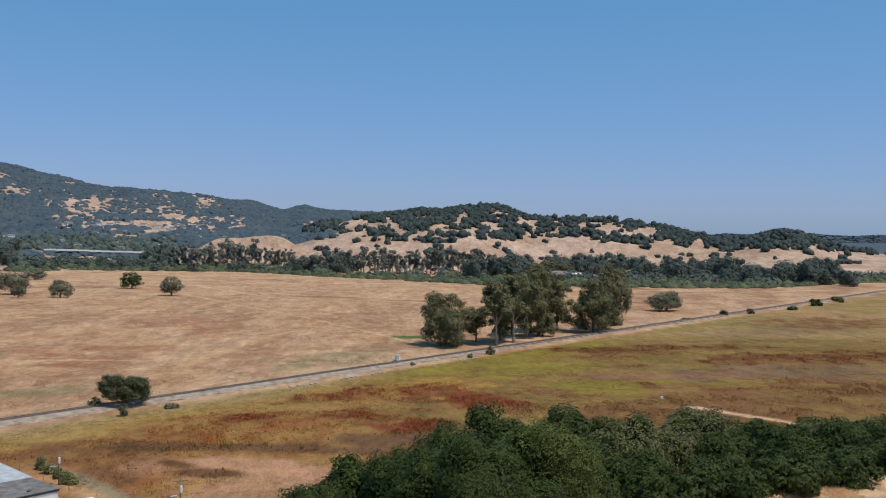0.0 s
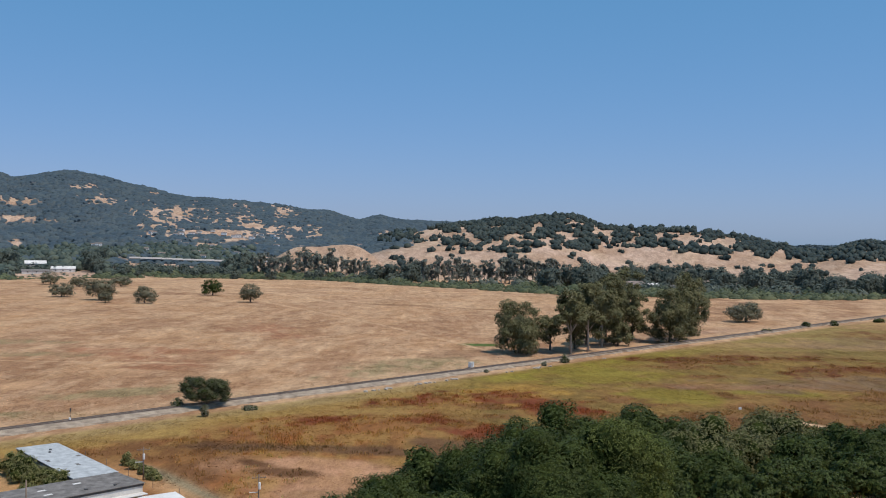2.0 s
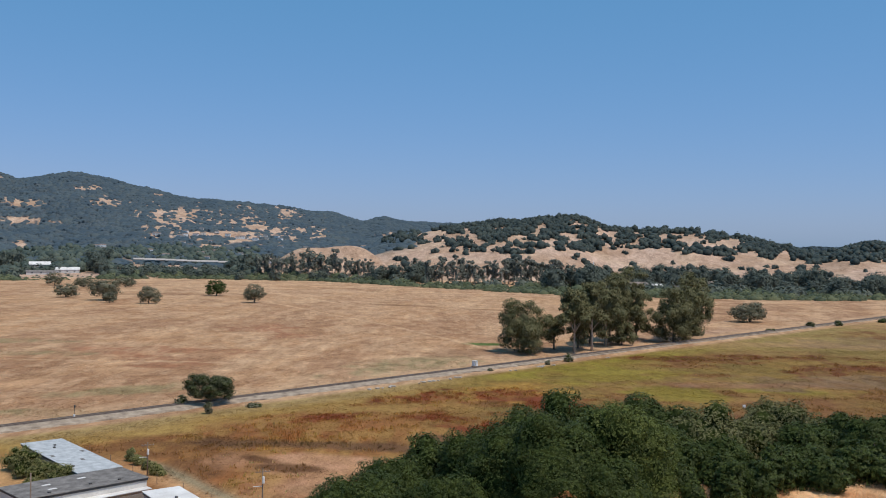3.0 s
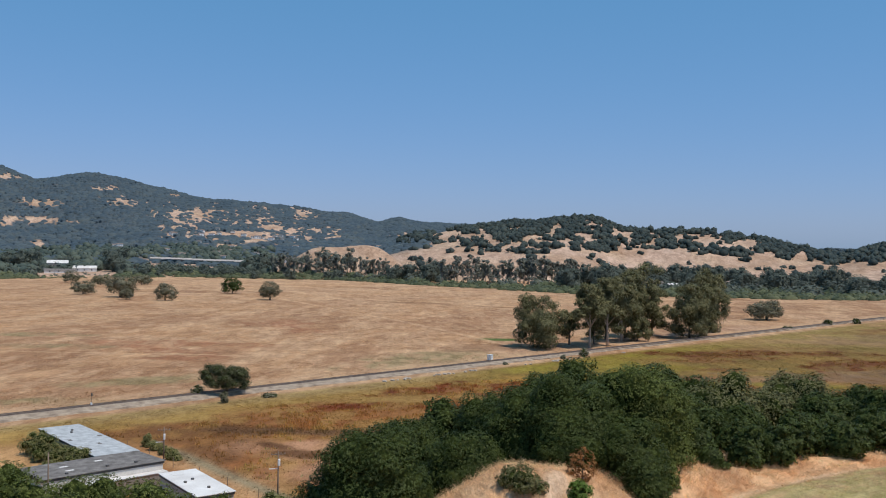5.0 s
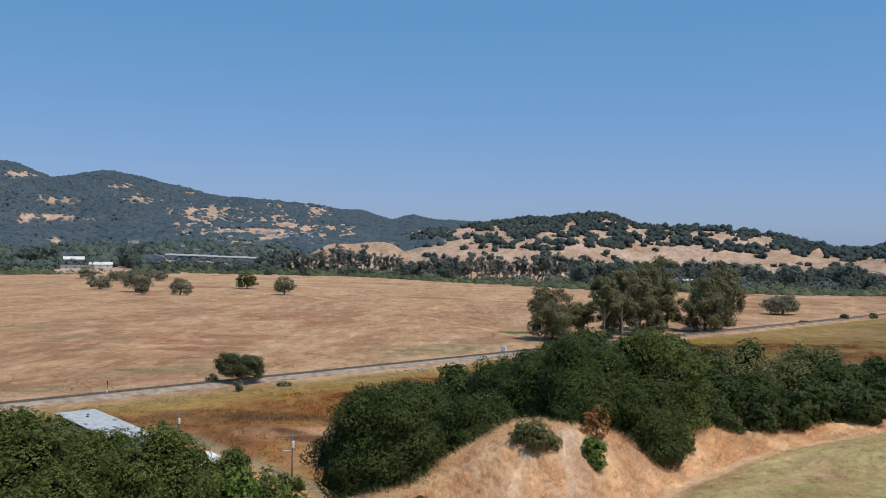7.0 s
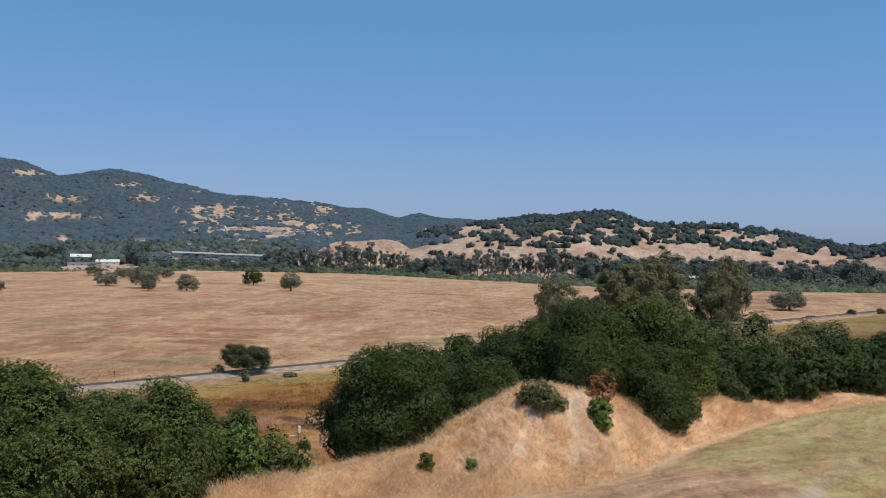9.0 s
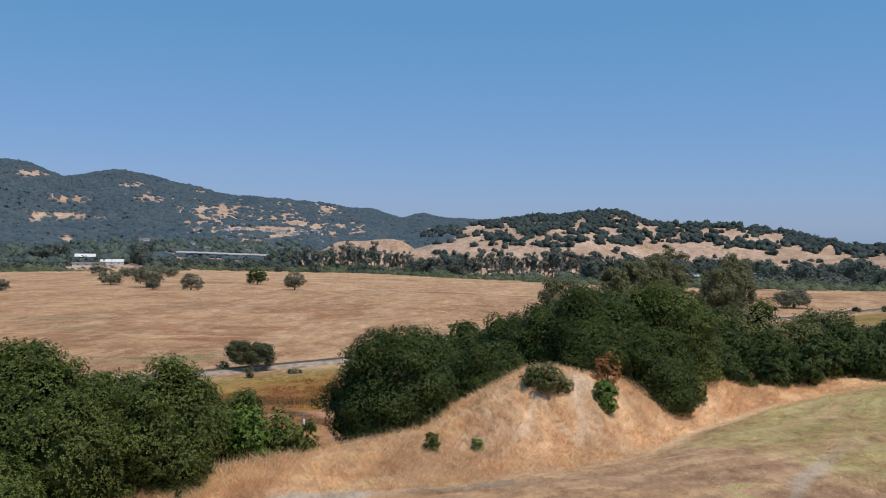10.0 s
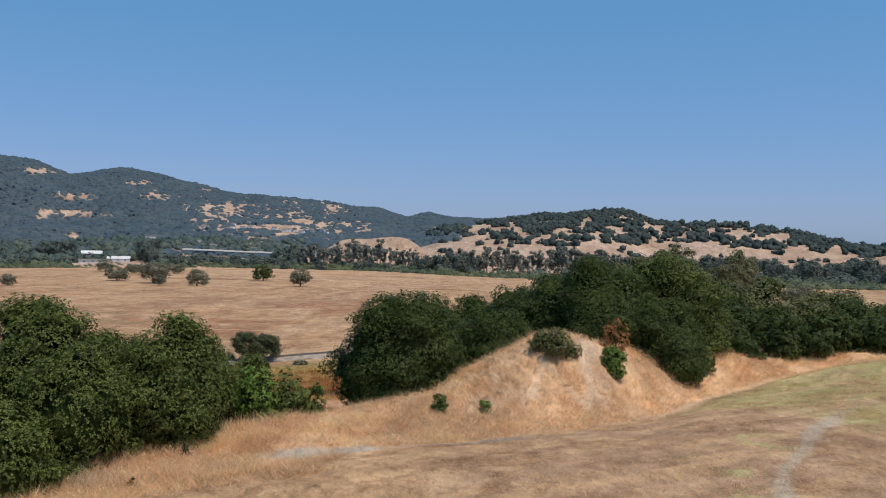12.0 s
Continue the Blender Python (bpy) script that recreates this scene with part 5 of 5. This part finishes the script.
crate = new("crate")
part("bin", from_bm("bin", box_bm((-0.9, -0.7, 0), (0.9, 0.7, 1.3), 0.06), ROOF_BLUE), crate)
part("lid", from_bm("lid", box_bm((-0.95, -0.75, 1.3), (0.95, 0.75, 1.42), 0.04), WHITE), crate, "white lid")
crate.matrix_basis = pose(-34.6, 118.6, ground_at(-34.6, 118.6), 0, 0, 25)
tagged(crate, "pale blue storage crate beside the white-roofed shed", "crate")


# ---- things beside the track ----
def signal_cabin(x, y):
    c = new("equipment_cabin")
    part("base", from_bm("base", box_bm((-1.5, -1.2, -0.4), (1.5, 1.2, 0.35), 0.03), GRAVEL), c, "grey concrete base")
    part("body", from_bm("body", box_bm((-1.0, -0.9, 0.35), (1.0, 0.9, 2.35), 0.03), WHITE), c)
    part("roof", from_bm("roof", box_bm((-1.15, -1.05, 2.35), (1.15, 1.05, 2.5), 0.03), WALL_PALE), c)
    d = part("door", from_bm("door", box_bm((-0.85, -0.93, 0.45), (-0.1, -0.895, 2.15), 0.01), WALL_GREY), c, "grey door")
    part("handle", from_bm("handle", box_bm((-0.25, -0.97, 1.2), (-0.18, -0.925, 1.4), 0.01), STEEL), d)
    c.matrix_basis = pose(x, y, ground_at(x, y) + 0.2, 0, 0, 47) @ Matrix.Diagonal((0.7, 0.7, 0.75, 1))
    return tagged(c, "white railway equipment cabin on a concrete base", "cabin")


signal_cabin(4.4, 299.4)


def signal_post(x, y):
    s = new("signal_post")
    v, f = tube([(0, 0, -0.4), (0, 0, 3.4)], [0.07, 0.06], 8)
    part("post", mesh_of("post", v, f, FASCIA), s)
    part("cabinet", from_bm("cabinet", box_bm((-0.35, -0.3, -0.2), (0.1, 0.3, 0.8), 0.03), WHITE), s, "white cabinet at the foot")
    part("head", from_bm("head", box_bm((-0.18, -0.2, 2.5), (0.18, 0.12, 3.3), 0.03), FASCIA), s, "dark signal head")
    s.matrix_basis = pose(x, y, 0.5, 0, 0, 45) @ Matrix.Diagonal((0.7, 0.7, 0.8, 1))
    return tagged(s, "dark railway signal post with a white cabinet", "signal")


signal_post(-82.8, 199.6)


def stone(seed, size):
    q = np.random.default_rng(seed)
    bm = bmesh.new()
    bmesh.ops.create_icosphere(bm, subdivisions=1, radius=size)
    for v in bm.verts:
        v.co *= q.uniform(0.75, 1.2)
        v.co.z *= 0.6
    return from_bm("rock", bm, ROCK)


stones = [stone(k, 0.55) for k in range(5)]
q = np.random.default_rng(9)
for u0, n, wide in [(-47, 9, 5), (-30, 10, 5), (-18, 5, 3), (8, 3, 2), (22, 5, 3), (30, 3, 3), (60, 2, 1)]:
    for k in range(n):
        x, y, _ = rail_point(u0 + q.uniform(-wide, wide), 9.0 + q.uniform(-0.6, 1.4), 0)
        s = q.uniform(0.6, 1.3)
        o = tagged(new("rock", stones[k % 5]), "pale boulder at the foot of the gravel bed", "rock", "boulders along the track")
        o.matrix_basis = pose(x, y, ground_at(x, y) + 0.1, 0, 0, q.uniform(0, 360)) @ Matrix.Diagonal((s, s, s, 1))

# small white marker in the marsh
mk = new("marker_box")
part("post", from_bm("post", box_bm((-0.08, -0.08, -0.3), (0.08, 0.08, 0.5), 0.01), POLE_WOOD), mk)
part("box", from_bm("box", box_bm((-0.5, -0.35, 0.35), (0.5, 0.35, 1.1), 0.05), WHITE), mk, "white box")
mk.matrix_basis = pose(68.9, 229.2, ground_at(68.9, 229.2)) @ Matrix.Diagonal((0.6, 0.6, 0.8, 1))
tagged(mk, "small white box on a post in the marsh", "box")


# ---- far houses ----
def house(name, label, category, w, d, h, wall_m, roof_m, storeys=1):
    o = new(name)
    part("wall", from_bm("wall", box_bm((-w / 2, -d / 2, -2), (w / 2, d / 2, h)), wall_m), o)
    bm = bmesh.new()
    e, top = 0.5, h + d * 0.28
    vs = [bm.verts.new(c) for c in [(-w / 2 - e, -d / 2 - e, h - 0.1), (w / 2 + e, -d / 2 - e, h - 0.1), (w / 2 + e, d / 2 + e, h - 0.1), (-w / 2 - e, d / 2 + e, h - 0.1),
                                    (-w / 2 - e, 0, top), (w / 2 + e, 0, top)]]
    for f in [(0, 1, 5, 4), (2, 3, 4, 5), (1, 2, 5), (3, 0, 4), (3, 2, 1, 0)]:
        bm.faces.new([vs[k] for k in f])
    part("roof", from_bm("roof", bm, roof_m), o)
    for s in range(storeys):
        for k in range(3):
            x = (k - 1) * w * 0.3
            z = 1.0 + s * 2.9
            wd = part("window", from_bm("window", box_bm((x - 0.9, -d / 2 - 0.06, z), (x + 0.9, -d / 2 + 0.02, z + 1.4)), WHITE), o)
            part("pane", from_bm("pane", box_bm((x - 0.75, -d / 2 - 0.09, z + 0.12), (x + 0.75, -d / 2 - 0.03, z + 1.28)), DARK_GLASS), wd)
    return tagged(o, label, category)


barn = house("barn", "long low farm shed with a white metal roof", "barn", 25, 10, 3.6, WALL_PALE, ROOF_WHITE)
barn.matrix_basis = pose(-441, 1037, ground_at(-441, 1037), 0, 0, 20)
b2 = house("barn", "farm barn with a pale roof", "barn", 22, 12, 7.5, WALL_GREY, ROOF_WHITE, 2)
b2.matrix_basis = pose(-478, 1050, ground_at(-478, 1050), 0, 0, 22)
b3 = house("barn", "low white farm building", "barn", 30, 7, 2.6, WALL_PALE, ROOF_GREY)
b3.matrix_basis = pose(-462, 1018, ground_at(-462, 1018), 0, 0, 22)
kinds = [house("house", "far pale house among trees", "house", 15, 10, 3.5, WALL_PALE, ROOF_GREY), house("house", "far white house among trees", "house", 17, 10, 6, WHITE, TILE_ROOF, 2),
         house("house", "far house with a white roof among trees", "house", 20, 12, 3.8, WALL_GREY, ROOF_WHITE)]
for k in kinds:
    tagged(k, group="far houses")
g = np.random.default_rng(12)
spots = [polar(g.uniform(9.5, 15), g.uniform(855, 930)) for i in range(6)] + [polar(g.uniform(8, 14), g.uniform(950, 1060)) for i in range(8)]
spots += [polar(g.normal(-15.5, 3.6), g.uniform(1300, 1800)) for i in range(60)]
for i, (x, y) in enumerate(spots):
    m = pose(x, y, ground_at(x, y) + (0.5 if i < 14 else 1.8), 0, 0, g.uniform(-35, 35))
    if i < 3:
        kinds[i].matrix_basis = m
    else:
        copy_thing(kinds[i % 3] if i < 14 else kinds[i % 2], m).scale = (1, 1, 1) if i < 14 else (0.55, 0.55, 0.55)


def steeple(x, y):
    c = new("church")
    part("nave", from_bm("nave", box_bm((-4, -4, -2), (14, 4, 9)), WHITE), c)
    part("tower", from_bm("tower", box_bm((-4, -2.5, 0), (1, 2.5, 20)), WHITE), c)
    v, f = tube([(-1.5, 0, 20), (-1.5, 0, 24), (-1.5, 0, 31)], [3.4, 2.2, 0.1], 8)
    part("spire", mesh_of("spire", v, f, WHITE), c)
    c.matrix_basis = pose(x, y, ground_at(x, y) + 6, 0, 0, 15) @ Matrix.Diagonal((0.6, 0.6, 0.6, 1))
    return tagged(c, "small white building with a pointed tower among trees", "church")


steeple(*polar(7.95, 1060))
wall = new("retaining_wall")
for k in range(9):
    a = -19.2 + k * 0.6
    x, y = polar(a, 1270)
    part("panel", from_bm("panel", box_bm((-6.6, -2.6, -0.4), (6.6, 2.6, 0.4), 0.05), WALL_GREY), wall, m=pose(x, y, ground_at(x, y) + 6.0, 22, 0, -a))
tagged(wall, "long pale sloping concrete bank at the foot of the mountain", "wall", kind="structure")


# ---- grass and reeds ----
def tufts(name, x, y, tall, spread_, blades, width, tint, material, seed, lay_=(0.1, 0.9)):
    g = np.random.default_rng(seed)
    n = len(x)
    z = land(x, y)
    a = g.uniform(0, 2 * math.pi, (n, blades))
    lean = g.uniform(*lay_, (n, blades)) * tall[:, None]
    h = tall[:, None] * g.uniform(0.6, 1.15, (n, blades))
    bx, by = x[:, None] + g.normal(0, 1, (n, blades)) * spread_, y[:, None] + g.normal(0, 1, (n, blades)) * spread_
    w = width * g.uniform(0.7, 1.4, (n, blades)) * 0.5
    s = g.uniform(0, 2 * math.pi, (n, blades))
    zz = np.repeat(z[:, None], blades, 1) - 0.03
    v = np.stack([np.stack([bx - np.cos(s) * w, by - np.sin(s) * w, zz], -1), np.stack([bx + np.cos(s) * w, by + np.sin(s) * w, zz], -1),
                  np.stack([bx + np.cos(a) * lean, by + np.sin(a) * lean, zz + h], -1)], 2).reshape(-1, 3)
    t = np.repeat(tint, blades * 3, 0)
    tri = np.arange(len(v)).reshape(-1, 3)
    return new(name, mesh_of(name, v, tri, material, t))



g = np.random.default_rng(21)
# knoll
n = 130000
x, y = g.uniform(-20, 34, n), g.uniform(25, 66, n)
d, u = across(x, y)
reach = np.interp(u, BED_X, CREST_D)
wild = (d > 0.3) & (d < reach + 5) | ((d > -5) & (d <= 0.3) & (x < -6))
bare = blob(x, y, -6.6, 36.3, 2.9, 0.85, 4, 0.5, 83) + blob(x, y, 4.6, 49.4, 0.6, 1.3, 10, 0.6, 74) + 0.7 * blob(x, y, 0.8, 44.9, 2.2, 1.3, 30, 0.9, 73) + 0.7 * blob(x, y, 4.5, 47.2, 0.7, 1.8, 0, 0.7, 75)
for a in ((4.3, 49.2, 3.8, 48.4), (3.8, 48.4, 4.2, 46.2), (4.2, 46.2, 3.8, 45.1), (1.9, 47.0, 3.8, 45.1), (-0.6, 47.0, -0.4, 45.7), (-4.4, 44.5, -0.6, 47.0), (1.9, 47.0, 1.3, 44.6)):
    bare = bare + 0.8 * (1 - step(0.08, 0.2, off_line(x, y, *a)))
keep = wild & (g.random(n) > bare) & (g.random(n) < 0.3 + 0.7 * step(0.35, 0.6, fbm(x / 2, y / 2, 66)))
x, y, d = x[keep], y[keep], d[keep]
tall = g.uniform(0.16, 0.38, len(x)) * (1 + 0.7 * (x < -9) * (d > -1.5))
col = np.clip(cover(x, y) * g.uniform(1.0, 1.6, (len(x), 1)) * np.array([1.0, 1.06, 1.1]), 0, 0.82)
tagged(tufts("wild_grass", x, y, tall, 0.12, 5, 0.022, col, BLADE, 51, (0.5, 2.2)), "tall dry straw-coloured grass on the knoll", "grass", kind="stuff")
n = 76000
x, y = g.uniform(-13, 27, n), 24 + 38 * g.random(n) ** 1.5
d, u = across(x, y)
keep = (d < -0.8) & (g.random(n) < 0.9 * step(0.3, 0.6, fbm(x / 1.5, y / 1.5, 68)) + 0.15)
x, y = x[keep], y[keep]
tall = g.uniform(0.03, 0.09, len(x)) * (1 + 1.2 * step(0, 2, x - 8.8 - (46 - y) * 0.27) * step(0.45, 0.6, fbm(x / 0.8, y / 0.8, 64)))
col = cover(x, y) * g.uniform(0.85, 1.35, (len(x), 1))
dry = (g.random(len(x)) < 0.4)[:, None]
col = np.clip(np.where(dry, STRAW_PALE * g.uniform(0.95, 1.45, (len(x), 1)), col), 0, 0.75)
tagged(tufts("mown_grass", x, y, tall, 0.12, 5, 0.024, col, BLADE, 52, (1.2, 4.0)), "short patchy mown grass on the knoll", "grass", kind="stuff")
# rank grass where the oaks meet the knoll
n = 900
x, y = g.uniform(-17.5, -9.0, n), g.uniform(31, 41, n)
keep = np.abs(y - np.interp(x, [-17.5, -14, -10.4, -9], [32.5, 37.4, 40.6, 41.4]) + 0.4) < 0.9 * step(0.3, 0.6, fbm(x / 0.9, y / 0.9, 62))
x, y = x[keep], y[keep]
rust = (g.random(len(x)) < 0.18)[:, None]
col = np.where(rust, np.array([0.55, 0.28, 0.13]), np.array([0.78, 0.56, 0.32])) * g.uniform(0.85, 1.15, (len(x), 1))
tagged(tufts("rank_grass", x, y, g.uniform(0.35, 0.85, len(x)), 0.14, 9, 0.02, col, BLADE, 55, (0.15, 0.8)), "tall rust and straw-coloured grass below the oaks", "grass", kind="stuff")
# marsh
n = 150000
y = 118 + 260 * g.random(n) ** 1.5
x = g.uniform(-0.52, 0.62, n) * y
v, u = rail_side(x, y)
reedy = fbm(x / 16, y / 10, 37 + 50)
keep = (v > 11) & (g.random(n) < 1 - 0.75 * step(50, 60, v) * (x < 0)) & ~((y < 168) & (x < -50)) & (blob(x, y, -25, 166, 19, 7, -4, 0.7, 43) * 0.8 < g.random(n)) & (g.random(n) < step(0.3, 0.6, reedy) + 0.1) & ~((x < -40) & (y < 150))
x, y, v = x[keep], y[keep], v[keep]
col = cover(x, y)
rusty = step(1.75, 2.1, col[:, 0] / col[:, 1]) * (fbm(x / 3, y / 6, 45, 4) > 0.47)
tall = np.where(rusty * (g.random(len(x)) < 0.8) > 0.5, g.uniform(0.3, 0.75, len(x)), g.uniform(0.10, 0.22, len(x)))
high = tall > 0.25
col = np.clip(col * g.uniform(0.85, 1.35, (len(x), 1)) * np.where(high[:, None], np.array([1.9, 2.1, 1.8]), 1.0), 0, 0.6)
tagged(tufts("marsh_reeds", x[high], y[high], tall[high], 0.28, 6, 0.16, col[high], BLADE, 53, (0.05, 0.45)), "rust-red and brown reeds of the marsh", "reeds", kind="stuff")
tagged(tufts("marsh_grass", x[~high], y[~high], tall[~high], 0.5, 3, 0.26, col[~high], BLADE, 56, (1.2, 3.0)), "short yellow-green and brown marsh plants", "grass", kind="stuff")
# field and track verge
n = 120000
y = 150 + 430 * g.random(n) ** 1.2
x = g.uniform(-0.62, 0.3, n) * y
v, u = rail_side(x, y)
keep = (v < -4) & (g.random(n) < step(0.45, 0.62, fbm(x / 16, y / 7, 99)) + 0.1)
x, y = x[keep], y[keep]
tall = g.uniform(0.10, 0.26, len(x))
col = np.clip(cover(x, y) * g.uniform(0.85, 1.4, (len(x), 1)), 0, 0.7)
tagged(tufts("field_grass", x, y, tall, 0.5, 3, 0.25, col, BLADE, 54, (1.2, 3.0)), "dry grass tussocks on the grazed field", "grass", kind="stuff")
